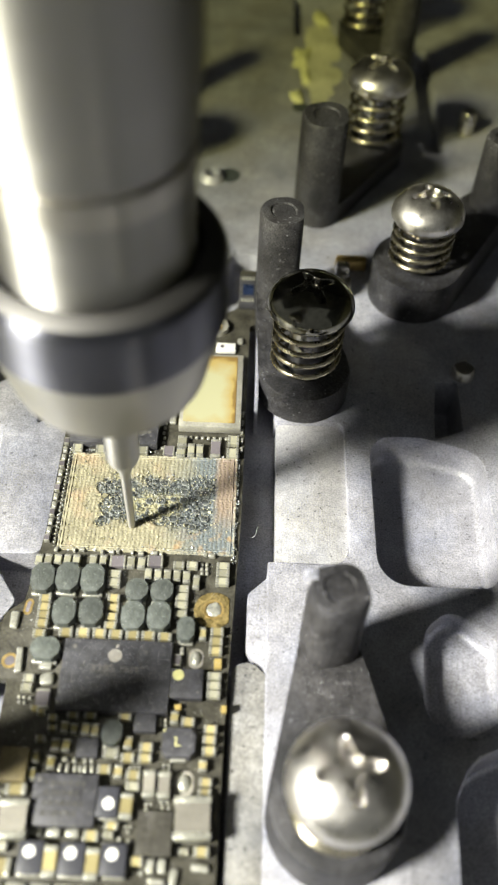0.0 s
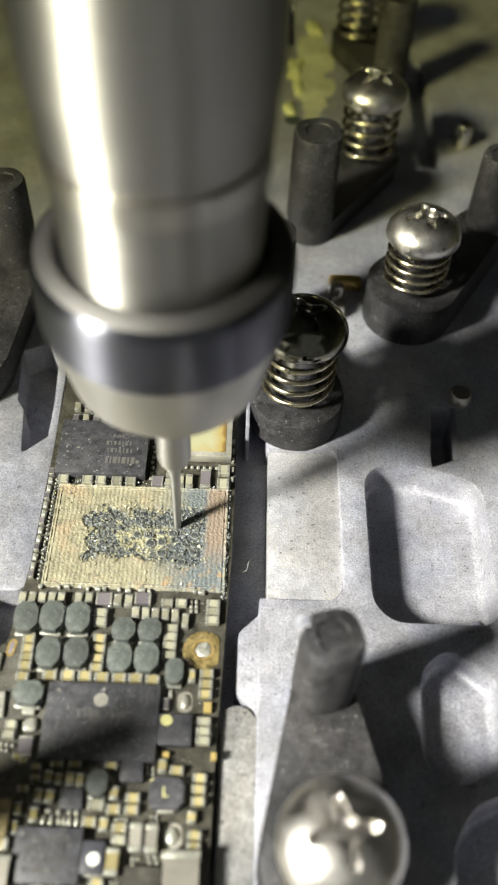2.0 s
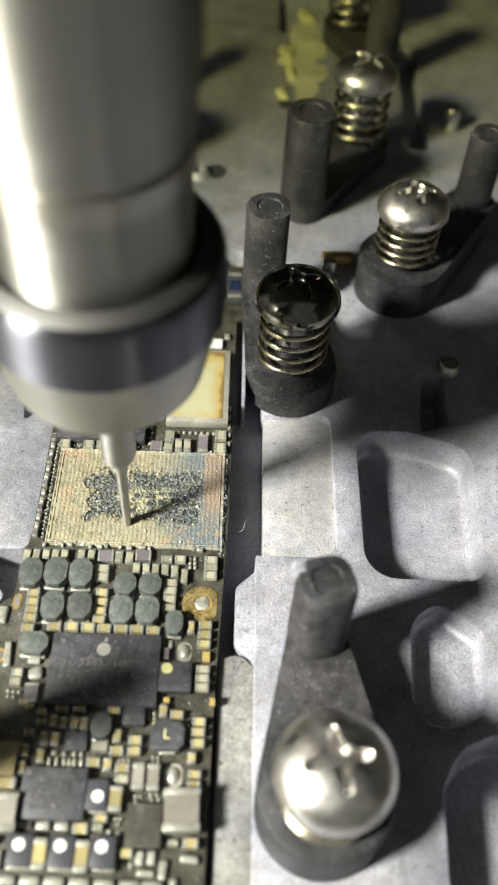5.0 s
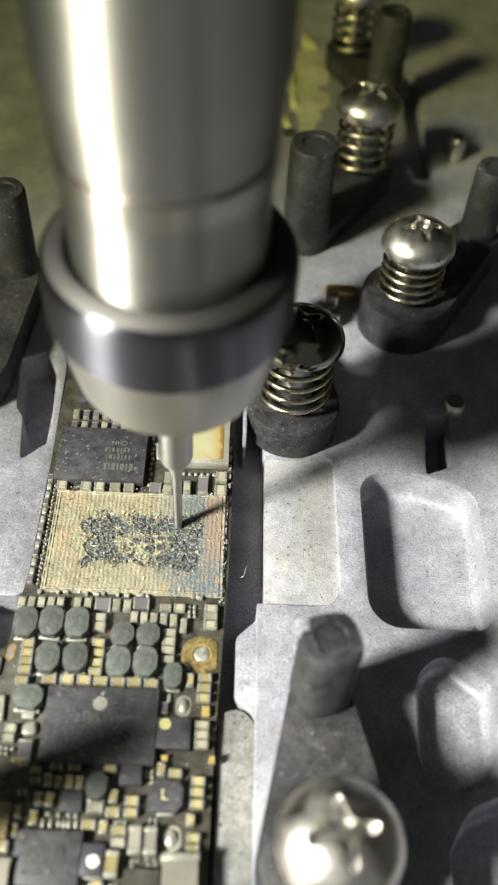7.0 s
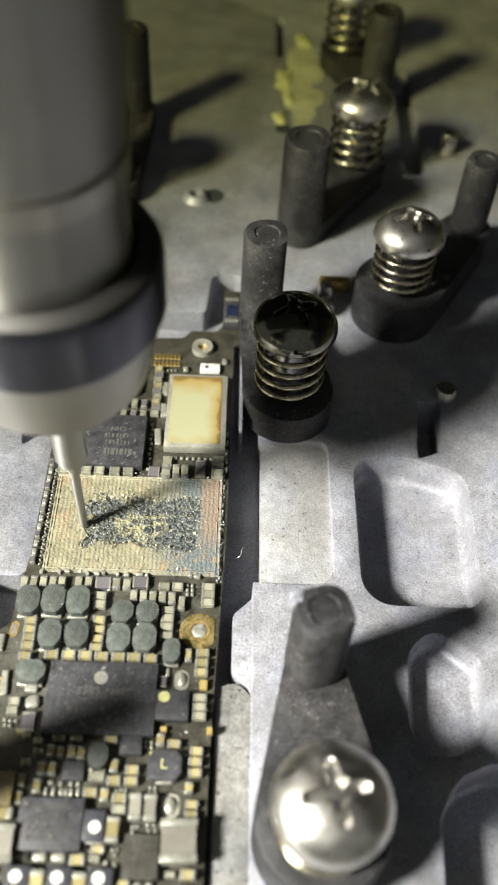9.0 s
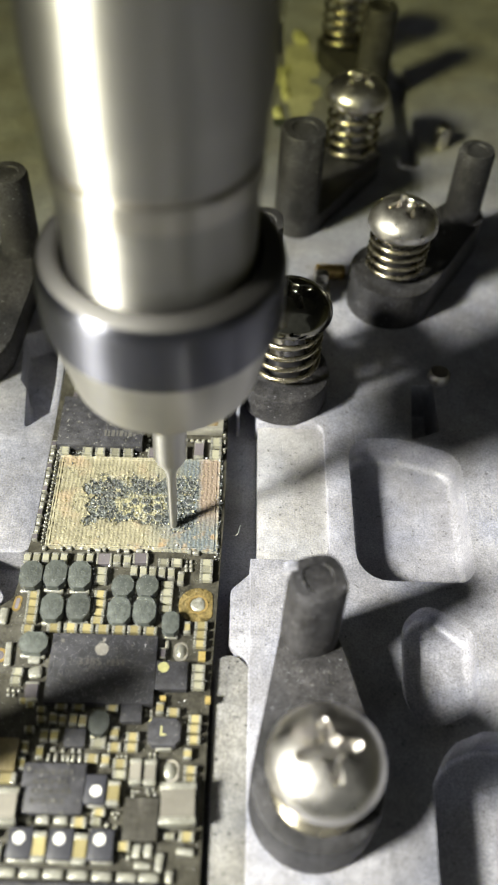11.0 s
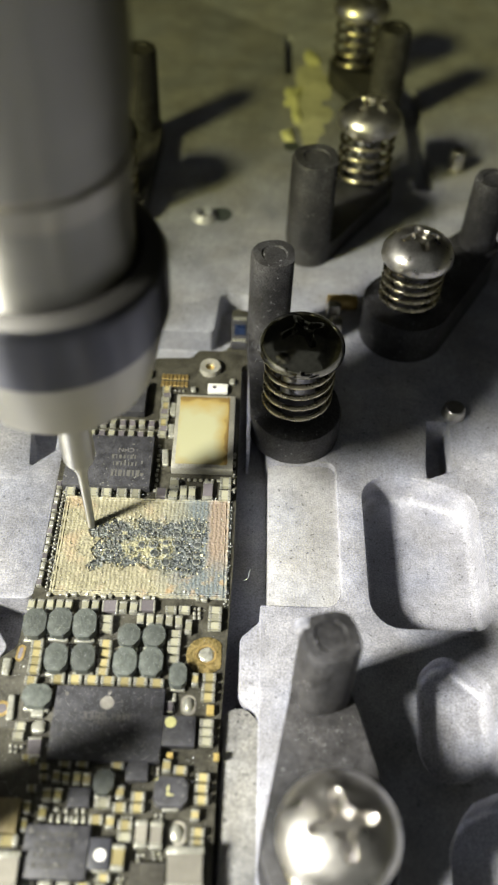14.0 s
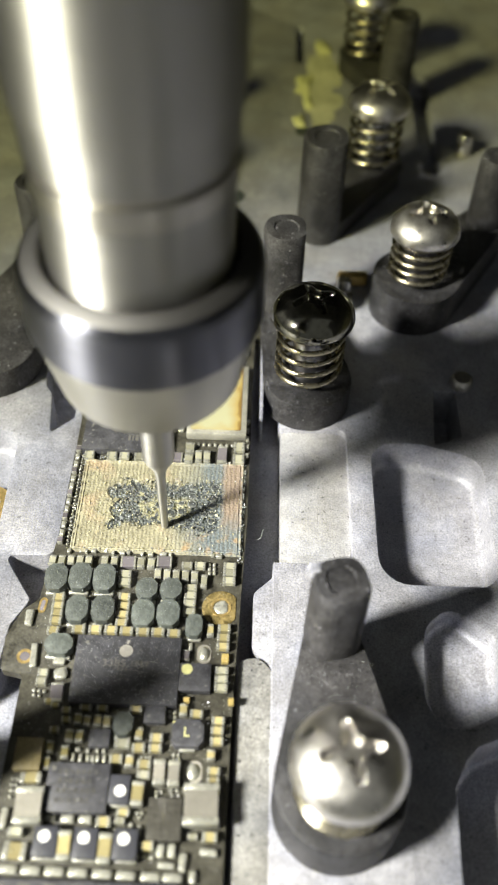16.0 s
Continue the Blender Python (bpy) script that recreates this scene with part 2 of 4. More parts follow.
def inset(poly, d):
    """The polygon moved inwards by d (counter-clockwise order)."""
    n, out = len(poly), []
    area = sum(poly[i][0] * poly[(i + 1) % n][1] - poly[(i + 1) % n][0] * poly[i][1] for i in range(n))
    s = 1 if area > 0 else -1
    for i in range(n):
        a, p, b = Vector(poly[i - 1]), Vector(poly[i]), Vector(poly[(i + 1) % n])
        t = ((p - a).normalized() + (b - p).normalized())
        t = t.normalized() if t.length > 1e-6 else (b - p).normalized()
        out.append((p.x - s * t.y * d, p.y + s * t.x * d))
    return out


def plate(outer, z, pockets, bottom):
    """A plate with milled pockets: each pocket is (outline, floor height, fillet); rims are broken."""
    bm = bmesh.new()

    def loop(poly, h):
        vs = [bm.verts.new((x, y, h)) for x, y in poly]
        return vs, [bm.edges.new((vs[i], vs[(i + 1) % len(vs)])) for i in range(len(vs))]

    def wall(a, b):
        for i in range(len(a)):
            j = (i + 1) % len(a)
            bm.faces.new((a[i], a[j], b[j], b[i]))
    edges = []
    vo, eo = loop(outer, z)
    edges += eo
    todo = []
    for poly, floor, fillet in pockets:
        v, e = loop(poly, z)
        edges += e
        todo.append((v, poly, floor, fillet))
    bmesh.ops.triangle_fill(bm, use_beauty=True, use_dissolve=False, edges=edges)
    vb, _ = loop(outer, bottom)
    wall(vo, vb)
    bm.faces.new(vb)
    for v, poly, floor, fillet in todo:
        last = v
        rings = [(0.07, z - 0.03), (0.12, z - 0.12)] + [(0.14 + fillet * (1 - math.cos(radians(k * 18))), floor + fillet * (1 - math.sin(radians(k * 18)))) for k in range(6)]
        for d, h in rings:
            ring, _ = loop(inset(poly, d), h)
            wall(last, ring)
            last = ring
        bm.faces.new(last)
    return bm


# ---- the fixture: a milled aluminium plate with pockets ----
PLATE = -0.5
fixture = new("milling_fixture")
tagged(fixture, "blasted aluminium milling fixture plate with milled pockets", "fixture", kind="structure")
board_pocket = rounded([(-6.9, -30), (16.4, -30), (16.4, -8.6), (15.0, -7.3), (15.0, -3.0), (16.5, -1.6), (16.5, -0.35), (22.9, -0.35), (22.9, 13.2), (16.9, 13.2), (16.9, 30.5),
                        (14.4, 33.2), (11.8, 33.2), (11.4, 27.9), (-2.6, 27.9), (-1.3, 21.5), (-1.1, 13.0), (-1.15, -0.2), (-5.2, -0.3), (-4.2, -1.8), (-2.4, -4.2), (-3.55, -6.2), (-3.8, -10.5), (-6.9, -13)],
                       [1, 1, 1, 0.6, 0.8, 0.8, 0.1, 1.6, 1.0, 0.3, 1.6, 1.2, 1.2, 0.5, 1.0, 0.5, 0.5, 0.8, 0.5, 0.5, 0.5, 0.6, 1.0, 1.0])
side_pocket = rounded([(24.8, -1.9), (34.4, -1.9), (34.8, 10.4), (29.5, 11.9), (24.8, 11.9)], [2.6, 1.6, 2.4, 2.0, 2.2])
slot = rounded([(30.6, 11.62), (33.3, 12.7), (33.4, 18.0), (31.2, 18.0), (30.6, 13.0)], 0.25)
edge_pit = rounded([(-3.7, 11.5), (-1.6, 13.4), (-1.6, 17.0), (-1.9, 21.0), (-3.2, 23.5), (-5.6, 22.5), (-5.0, 17.0), (-4.3, 16.0)], 0.3)
low_pocket = rounded([(27.4, -10.9), (28.4, -12.9), (30.4, -12.9), (33.2, -11.6), (33.5, -6.0), (32.3, -5.1), (30.2, -3.4), (27.9, -5.2)], [2.2, 1.6, 1.6, 1.6, 0.9, 1.2, 1.8, 2.4])
near_pocket = rounded([(28.2, -30), (42, -30), (42, -13.1), (32.9, -13.2), (30.9, -14.0), (29.9, -15.0), (28.9, -16.8)], [1, 1, 0.5, 1, 0.8, 0.8, 1])
far_slot = rounded(rect(18.7, 20.0, 72.5, 82), 0.6)
left_pocket = rounded([(-14, 0.6), (-6.0, 0.6), (-6.2, 12.0), (-14, 12.0)], [1, 2.0, 2.0, 1])
back_slot = rounded(rect(33.6, 36.2, 50, 70), 1.0)
link("plate", plate(rect(-120, 140, -90, 170), PLATE, [(board_pocket, -3.2, 0.25), (side_pocket, -3.7, 0.8), (slot, -5.0, 0.2), (edge_pit, -3.6, 0.2), (low_pocket, -2.4, 0.7),
     (near_pocket, -4.2, 0.5), (left_pocket, -3.4, 0.6), (back_slot, -3, 0.4), (far_slot, -3, 0.2)], -8), ALU, fixture, smooth=32)
link("ledge", prism(rounded([(16.95, -0.1), (22.8, -0.1), (22.8, 13.0), (16.95, 13.0)], [0.3, 1.6, 1.0, 0.3]), -3.25, -1.05, 0.05), ALU_PALER, fixture, smooth=30)
link("floor_step", prism(rounded([(13.9, -29.5), (16.3, -29.5), (16.3, -9.0), (15.2, -8.0), (13.9, -8.6)], [0.1, 0.1, 0.5, 0.8, 0.3]), -3.25, -0.55, 0.15), ALU_DARKER, fixture, smooth=30)
bm = prism([(16.42, -29), (27.0, -29), (27.0, -17), (25.0, -8), (21.5, -0.37), (16.42, -0.37)], PLATE - 0.05, PLATE + 0.2, 0.06)
for v in bm.verts:
    if v.co.x > 20.9:
        v.co.z = PLATE - 0.02
link("raised_land", bm, ALU, fixture, smooth=30)
link("rib", box(14.98, 15.28, 13.6, 23.3, -3.25, 1.6, 0.06, None, 2), ALU, fixture, smooth=30)
# Unseen screen added so the spindle's right side reflects less room light.
side = link("wall_right", box(230, 236, -160, 164, -8, 320), SCREEN_GREY, None)
tagged(side, "unseen grey screen added to cut room light from the right", "wall", kind="structure")
# Unseen cover added to dim the room light over the back.
light_cover = link("ceiling", box(-300, 229, -5, 164, 210, 216), SCREEN_GREY, None)
tagged(light_cover, "unseen dark cover added to dim room light over the back", "ceiling", kind="structure")
# Unseen dark screen added for dark reflections in the screw heads.
wall = link("wall_back", box(-300, 330, 165, 171, -8, 320), BLACKOX, None)
tagged(wall, "unseen dark screen added behind the fixture for dark reflections", "wall", kind="structure")


# ---- clamps with posts, and spring-loaded screws ----
def arm_outline(a, ra, b, rb, n=20):
    """The outline of two circles and their common tangents."""
    a, b = Vector(a), Vector(b)
    d = b - a
    ang, k = math.atan2(d.y, d.x), math.acos(max(-1, min(1, (ra - rb) / d.length)))
    pts = [(a.x + ra * math.cos(ang + k + (2 * math.pi - 2 * k) * i / n), a.y + ra * math.sin(ang + k + (2 * math.pi - 2 * k) * i / n)) for i in range(n + 1)]
    pts += [(b.x + rb * math.cos(ang - k + 2 * k * i / n), b.y + rb * math.sin(ang - k + 2 * k * i / n)) for i in range(n + 1)]
    return pts


def clamp(sx, sy, px, py, top, ra=3.9, rb=2.3, post=1.9, boss=2.7, flat=0.0, low=PLATE, square=2.0):
    """A black clamp: a teardrop arm with a boss for its screw at one end and an upright post at the other."""
    c = new("clamp")
    c.location = Vector((sx, sy, low)) * MM
    link("arm", prism(arm_outline((0, 0), ra, (px - sx, py - sy), rb), 0.0, boss, 0.35), BLACKOX, c, smooth=35)
    n = 28
    h = top - low
    bm = bmesh.new()
    lathe([(post * 1.02, boss - 0.2), (post * 0.99, h - 0.35), (post * 0.9, h), (post * 0.55, h), (post * 0.5, h - 0.15), (post * 0.35, h - 0.12), (0, h - 0.2)], n, px - sx, py - sy, bm)
    for v in bm.verts:
        a = math.atan2(v.co.y - (py - sy), v.co.x - (px - sx)) - 0.25
        k = (abs(math.cos(a)) ** square + abs(math.sin(a)) ** square) ** (-1 / square)
        k = 1 + (k - 1) * 0.8
        v.co.x, v.co.y = px - sx + (v.co.x - px + sx) * k, py - sy + (v.co.y - py + sy) * k
    if flat:
        for v in bm.verts:
            if v.co.x - (px - sx) > post * flat:
                v.co.x = px - sx + post * flat
    link("post", bm, BLACKOX, c, smooth=35)
    tagged(c, "black anodised clamp arm with an upright round post", "clamp", "clamps on the fixture")
    return c


def spring_screw(x, y, base, head, r=3.55, dome=2.2, coil=2.8, turns=4.8, turn=0.3, finish=None, core=1.5):
    """A domed cross-head screw with a coil spring under its head."""
    s = new("spring_screw")
    s.location = Vector((x, y, base)) * MM
    h = head - base
    bm = bmesh.new()
    n, rings, last, cap = 120, 64, None, h + 0.2
    for k in range(rings + 1):
        rad = r * k / rings
        ring = []
        for i in range(n if k else 1):
            a = 2 * math.pi * i / n
            x, y = rad * math.cos(a), rad * math.sin(a)
            u, w = x * math.cos(turn) + y * math.sin(turn), y * math.cos(turn) - x * math.sin(turn)
            arm, reach = min(abs(u), abs(w)), max(abs(u), abs(w))
            half = 0.50 - 0.12 * reach
            cut = max(0, min(1, (half - arm) / 0.13)) * max(0, min(1, (r * 0.56 - reach) / 0.5))
            heart = max(0, min(1, (0.85 - rad) / 0.25))
            z = cap + dome * math.sqrt(max(0, 1 - (rad / r) ** 2)) - 0.7 * max(cut, heart) * (1 - 0.3 * reach / r)
            ring.append(bm.verts.new((x, y, z)))
        if last:
            for i in range(n):
                q = list(dict.fromkeys([last[i % len(last)], ring[i], ring[(i + 1) % n], last[(i + 1) % len(last)]]))
                bm.faces.new(q)
        last = ring
    for rad, z in ((r, h + 0.1), (r * 0.96, h - 0.1), (core, h - 0.1)):
        ring = [bm.verts.new((rad * math.cos(2 * math.pi * i / n), rad * math.sin(2 * math.pi * i / n), z)) for i in range(n)]
        for i in range(n):
            bm.faces.new((last[i], ring[i], ring[(i + 1) % n], last[(i + 1) % n]))
        last = ring
    link("head", bm, finish or SHADED_NICKEL, s, smooth=50)
    link("shank", lathe([(core, 0), (core, h)], 28), SHADED_SHANK_STEEL, s, smooth=40)
    bm = bmesh.new()
    steps, w = int(turns * 30), 0.25
    rings = []
    for i in range(steps + 1):
        a = 2 * math.pi * turns * i / steps
        z = 0.25 + (h - 0.5) * i / steps
        c = Vector((coil * math.cos(a), coil * math.sin(a), z))
        out = Vector((math.cos(a), math.sin(a), 0))
        rings.append([bm.verts.new(c + (out * math.cos(b) + Vector((0, 0, 1)) * math.sin(b)) * w) for b in [2 * math.pi * k / 8 for k in range(8)]])
    for p, q in zip(rings, rings[1:]):
        for k in range(8):
            bm.faces.new((p[k], p[(k + 1) % 8], q[(k + 1) % 8], q[k]))
    bm.faces.new(rings[0])
    bm.faces.new(rings[-1])
    link("spring", bm, SPRING, s, smooth=60)
    tagged(s, "domed nickel cross-head screw standing on a coil spring", "screw", "spring screws on the clamps")
    return s


CLAMPS = [clamp(19.2, 17.7, 16.85, 27.6, 11.3, 4.0, 2.1, 2.05, 3.0, 0.85, square=2.5),
          clamp(20.7, -19.3, 20.4, -8.9, 11.3, 4.3, 1.95, 1.85, 4.3, square=3.4),
          clamp(27.2, 53.4, 21.0, 42.6, 11.3, 3.6, 2.4, 2.4, 2.2, 0.85, square=2.6),
          clamp(30.0, 30.8, 37.9, 40.1, 11.3, 4.2, 2.3, 1.8, 4.1),
          clamp(-0.5, 48.5, 1.8, 62.5, 11.3, 3.8, 2.2, 1.9, 2.4),
          clamp(-10.3, 20.8, -6.9, 33.3, 11.3, 4.6, 2.3, 1.9, 3.0),
          # Unseen clamp; its tall post is added to shade the power chip.
          clamp(-10.6, -27.0, -7.4, -19.2, 16.8, 3.6, 2.7, 2.2, 2.6),
          clamp(27.8, 78.5, 30.9, 69.5, 11.3, 3.4, 2.0, 2.0, 2.4)]
# The near screw's shank is widened to block light through its spring.
SCREWS = [spring_screw(19.2, 18.0, 2.5, 9.3, turn=0.4), spring_screw(20.65, -19.75, 3.8, 8.6, turns=5, turn=0.2, finish=WORN, core=2.45),
          spring_screw(27.2, 53.5, 1.7, 8.6, turn=0.7, finish=WORN), spring_screw(30.0, 30.9, 3.6, 8.9, r=3.3, coil=2.65, turn=0.15, finish=WORN),
          spring_screw(-0.5, 48.5, 1.9, 8.6, turn=0.5)]

# ---- the circuit board: its outline, laid in the pocket ----
board = new("circuit_board")
tagged(board, "long dark phone circuit board crowded with small components", "circuit board")
BOARD = [(-1.7, -27), (13.4, -27), (13.6, -12), (14.2, 3), (14.3, 23.2), (15.2, 23.4), (15.2, 30.2), (13.2, 30.4), (13.2, 25.6), (12.6, 24.9), (10.2, 24.9), (9.6, 24.0), (-0.9, 23.4),
         (-0.9, 2), (-1.5, -4.4), (-2.6, -5.3), (-3.45, -7.4), (-3.3, -10.0), (-1.6, -10.3)]
substrate = link("substrate", prism(rounded(BOARD, 0.35, 3), -0.8, 0.0, 0.04), FR4, board, smooth=30)
foot = link("shim", box(0, 13, -26, 22, -3.22, -0.8), ALU, fixture)

# ---- the spindle with its collet nut and cutter; its base is the cutter's point ----
spindle = new("milling_spindle")
tagged(spindle, "turned steel milling spindle with collet nut and fine cutter", "spindle")
link("body", lathe([(0, 35.3), (5.62, 35.3), (5.68, 35.45), (5.72, 36.9), (5.96, 38.6), (6.0, 39.0), (6.02, 95), (0, 95)], 128), STEEL, spindle, smooth=14)
link("ring", lathe([(0, 33.3), (5.56, 33.3), (5.64, 33.4), (5.64, 34.7), (5.56, 34.8), (5.36, 34.82), (5.36, 35.32), (0, 35.32)], 128), PALESTEEL, spindle, "paler ground ring", 14)
link("neck", lathe([(0, 27.3), (5.46, 27.3), (5.46, 33.32), (0, 33.32)], 128), STEEL, spindle, smooth=14)
link("collet_nut", lathe([(6.98, 23.7), (7.15, 23.8), (7.25, 24.1), (7.27, 27.4), (7.22, 27.75), (7.08, 28.05), (6.9, 28.2)], 128, close=False), NUTBLUE, spindle, smooth=30)
link("nut_rim", lathe([(6.91, 28.19), (6.85, 28.24), (6.05, 28.55), (5.9, 28.52), (5.78, 28.3), (5.7, 27.4), (5.46, 27.4)], 128, close=False), NUTRIM, spindle, smooth=30)
link("nut_taper", lathe([(1.3, 18.9), (5.5, 18.5), (5.85, 18.6), (6.0, 18.9), (6.98, 23.4), (7.0, 23.75), (1.3, 23.75)], 128, close=False), NUTGREY, spindle, smooth=20)
link("cutter", lathe([(0, 0.0), (0.26, 0.06), (0.30, 0.4), (0.33, 2.4), (0.37, 6.7), (0.45, 7.4), (0.66, 8.1), (1.08, 8.9), (1.2, 9.3), (1.2, 20.0), (0, 20.0)], 40), CARBIDE, spindle, smooth=25)

# ---- board materials ----
def piece_mat(name, base, rough, metal=0.0, vary=0.12, bump=0.1):
    return material(name, base, rough, metal, vary, 1500, bump, 7000, island=True)


PALE = piece_mat("pale_ceramic", (0.225, 0.22, 0.165), 0.5)
YELLOW = piece_mat("ochre_ceramic", (0.25, 0.215, 0.105), 0.42)
OLIVE = piece_mat("olive_ceramic", (0.18, 0.155, 0.06), 0.45)
GREY = piece_mat("grey_ceramic", (0.20, 0.19, 0.165), 0.45)
DARK = piece_mat("dark_ceramic_and_hole_shade", (0.11, 0.10, 0.11), 0.5)
GOLD = piece_mat("bright_yellow_ceramic", (0.34, 0.26, 0.09), 0.45)
TIN = material("tinned_solder", (0.33, 0.33, 0.29), 0.36, 0.5, 0.3, 2500, 0.4, 9000)
FERRITE = piece_mat("ferrite_grey_green", (0.060, 0.068, 0.063), 0.6, 0.0, 0.4, 0.8)
MOULD = material("black_moulding", (0.026, 0.0265, 0.031), 0.55, 0.0, 0.4, 1300, 0.4, 9000, (0.042, 0.042, 0.049), specks=0.69)
TEXT = material("part_number_ink", (0.13, 0.125, 0.12), 0.7, 0.0, 0.1, 2000, 0.0, 9000)
INK = material("grey_marking", (0.085, 0.083, 0.078), 0.7, 0.0, 0.2, 2000, 0.0, 9000)
GHOST = material("faint_laser_marking", (0.045, 0.044, 0.042), 0.45, 0.0, 0.3, 2000, 0.1, 9000)
LOGO = material("pale_marking", (0.22, 0.21, 0.19), 0.7, 0.0, 0.2, 2000, 0.0, 9000)
WHITE = material("white_marking", (0.62, 0.62, 0.60), 0.6, 0.0, 0.05, 2000, 0.0, 9000)
LIME = material("yellow_green_marking", (0.45, 0.44, 0.20), 0.6, 0.0, 0.15, 2000, 0.0, 9000)
AMBER = material("amber_resin_on_copper", (0.10, 0.078, 0.03), 0.28, 0.2, 0.45, 1400, 0.2, 6000, (0.19, 0.145, 0.06))
BRASS = material("gold_plate", (0.48, 0.35, 0.14), 0.42, 0.8, 0.2, 2000, 0.1, 9000)
TAN = material("tan_moulding", (0.17, 0.14, 0.07), 0.5, 0.0, 0.3, 900, 0.2, 7000)

STOCK = {}


def stock(key, make):
    """Meshes of alike pieces are made once and shared."""
    if key not in STOCK:
        STOCK[key] = make()
        STOCK[key].use_fake_user = True
    return STOCK[key]


def mesh_of(bm, mat, smooth=0.0):
    ob = link("piece", bm, mat, None, "", smooth)
    me = ob.data
    bpy.data.objects.remove(ob)
    return me


def put(name, me, x, y, z=0.0, parent=None, turn=0.0):
    ob = new(name, me)
    parent = None if parent is board else parent
    ob.parent = parent or board
    ob.matrix_basis = pose(x * MM, (y if parent else deep(y)) * MM, z * MM, 0, 0, turn)
    return ob


rng = random.Random(7)


def two_ended(name, x, y, w, h, tall, mat, end=0.24):
    """A ceramic block with a tinned cap on both ends of its longer side, slightly askew."""
    long, wide = (w, h) if w >= h else (h, w)
    turn = (0 if w >= h else 90) + rng.uniform(-2.2, 2.2)
    body = put(name, stock((name, mat.name, long, wide, tall), lambda: mesh_of(box(-long / 2 + 0.05, long / 2 - 0.05, -wide * 0.47, wide * 0.47, 0.03, tall, 0.03), mat)), x, y, 0, None, turn)
    cap = stock(("cap", long, wide, tall), lambda: mesh_of(box(-long * end / 2, long * end / 2, -wide / 2, wide / 2, 0.0, tall + 0.02, 0.05, None, 2), TIN, 40))
    for s in (-1, 1):
        put("terminal", cap, s * (long / 2 - long * end / 2), 0, 0, body)
    return body


def pale(x, y, w, h):
    two_ended("capacitor", x, y, w, h, 0.5, PALE)


def yel(x, y, w, h):
    two_ended("capacitor", x, y, w, h, 0.5, YELLOW)


def olive(x, y, w, h):
    two_ended("capacitor", x, y, w, h, 0.45, OLIVE)


def gold(x, y, w, h):
    put("capacitor", stock(("gold", w, h), lambda: mesh_of(box(-w / 2, w / 2, -h / 2, h / 2, 0, 0.42, 0.05), GOLD)), x, y)


def dark(x, y, w, h):
    two_ended("resistor", x, y, w, h, 0.42, DARK, 0.14)


def tall(x, y, w, h):
    two_ended("capacitor", x, y, w, h, 0.75, GREY, 0.2)


def tallyel(x, y, w, h):
    two_ended("capacitor", x, y, w, h, 0.8, YELLOW, 0.2)


def big(x, y, w, h):
    two_ended("large_capacitor", x, y + 0.001, w, max(h, w + 0.05), 1.15, GREY, 0.17)


def tiny(x, y, w, h):
    put("solder_joint", stock(("tiny", w, h), lambda: mesh_of(box(-w / 2, w / 2, -h / 2, h / 2, 0, 0.22, min(w, h) * 0.3, None, 2), TIN, 60)), x, y, 0, None, rng.uniform(-8, 8))


def silver(x, y, w, h):
    def make():
        bm = box(-w / 2, w / 2, -h / 2, h / 2, 0, 0.34, min(w, h) * 0.28, None, 3)
        for v in bm.verts:
            v.co += noise.noise_vector(v.co * 3 + Vector((w * 9, h * 7, 0))) * 0.07
            v.co.z = max(0, v.co.z)
        return mesh_of(bm, TIN, 60)
    put("solder_pad", stock(("silver", w, h), make), x, y, 0, None, rng.uniform(-5, 5))


def pad(x, y, w, h):
    put("contact_pad", stock("pad", lambda: mesh_of(box(-w / 2, w / 2, -h / 2, h / 2, 0, 0.35, 0.1, None, 2), TIN, 60)), x, y)


def octagon(w, h, c):
    return [(-w / 2 + c, -h / 2), (w / 2 - c, -h / 2), (w / 2, -h / 2 + c * 1.3), (w / 2, h / 2 - c * 1.3), (w / 2 - c, h / 2), (-w / 2 + c, h / 2), (-w / 2, h / 2 - c * 1.3), (-w / 2, -h / 2 + c * 1.3)]


def ind(x, y, w, h):
    h = round(h * 1.05, 2)
    me = stock(("ind", w, h), lambda: mesh_of(prism(rounded(octagon(w, h, min(w, h) * 0.25), 0.13, 3), 0.12, 0.95, 0.1), FERRITE, 35))
    body = put("inductor", me, x, y, 0, None, rng.uniform(-3, 3))
    foot = stock(("indfoot", w, h), lambda: mesh_of(box(-w * 0.44, w * 0.44, -0.14, 0.14, 0, 0.3, 0.08, None, 2), TIN, 60))
    for s in (-1, 1):
        put("terminal", foot, 0, s * (h / 2 - 0.06), 0, body)


def chip(name, x, y, w, h, tallness, mat=None):
    h *= 1.055
    return put(name, mesh_of(box(-w / 2, w / 2, -h / 2, h / 2, 0.06, tallness, 0.03, None, 2), mat or MOULD, 40), x, y)


def disc(name, parent, x, y, r, z, mat, sy=1.0):
    bm = lathe([(r, 0), (r, 0.02), (0, 0.025)], 24)
    for v in bm.verts:
        v.co.y *= sy
    return put(name, mesh_of(bm, mat), x, y, z, parent)


GLOSS = material("glossy_dark_moulding", (0.05, 0.048, 0.042), 0.16, 0.0, 0.3, 900, 0.12, 4000)


def flat(x, y, w, h):
    chip("chip", x, y, w, h, 0.6 if w < 2 else 0.75, GLOSS if 2 < w < 3 else None)


def tanchip(x, y, w, h):
    chip("chip", x, y, w, h, 0.8, TAN)


def chipdot(x, y, w, h):
    c = chip("chip", x, y, w, h, 0.7)
    disc("marking_dot", c, -0.6, 0.58, 0.40, 0.7, LIME)


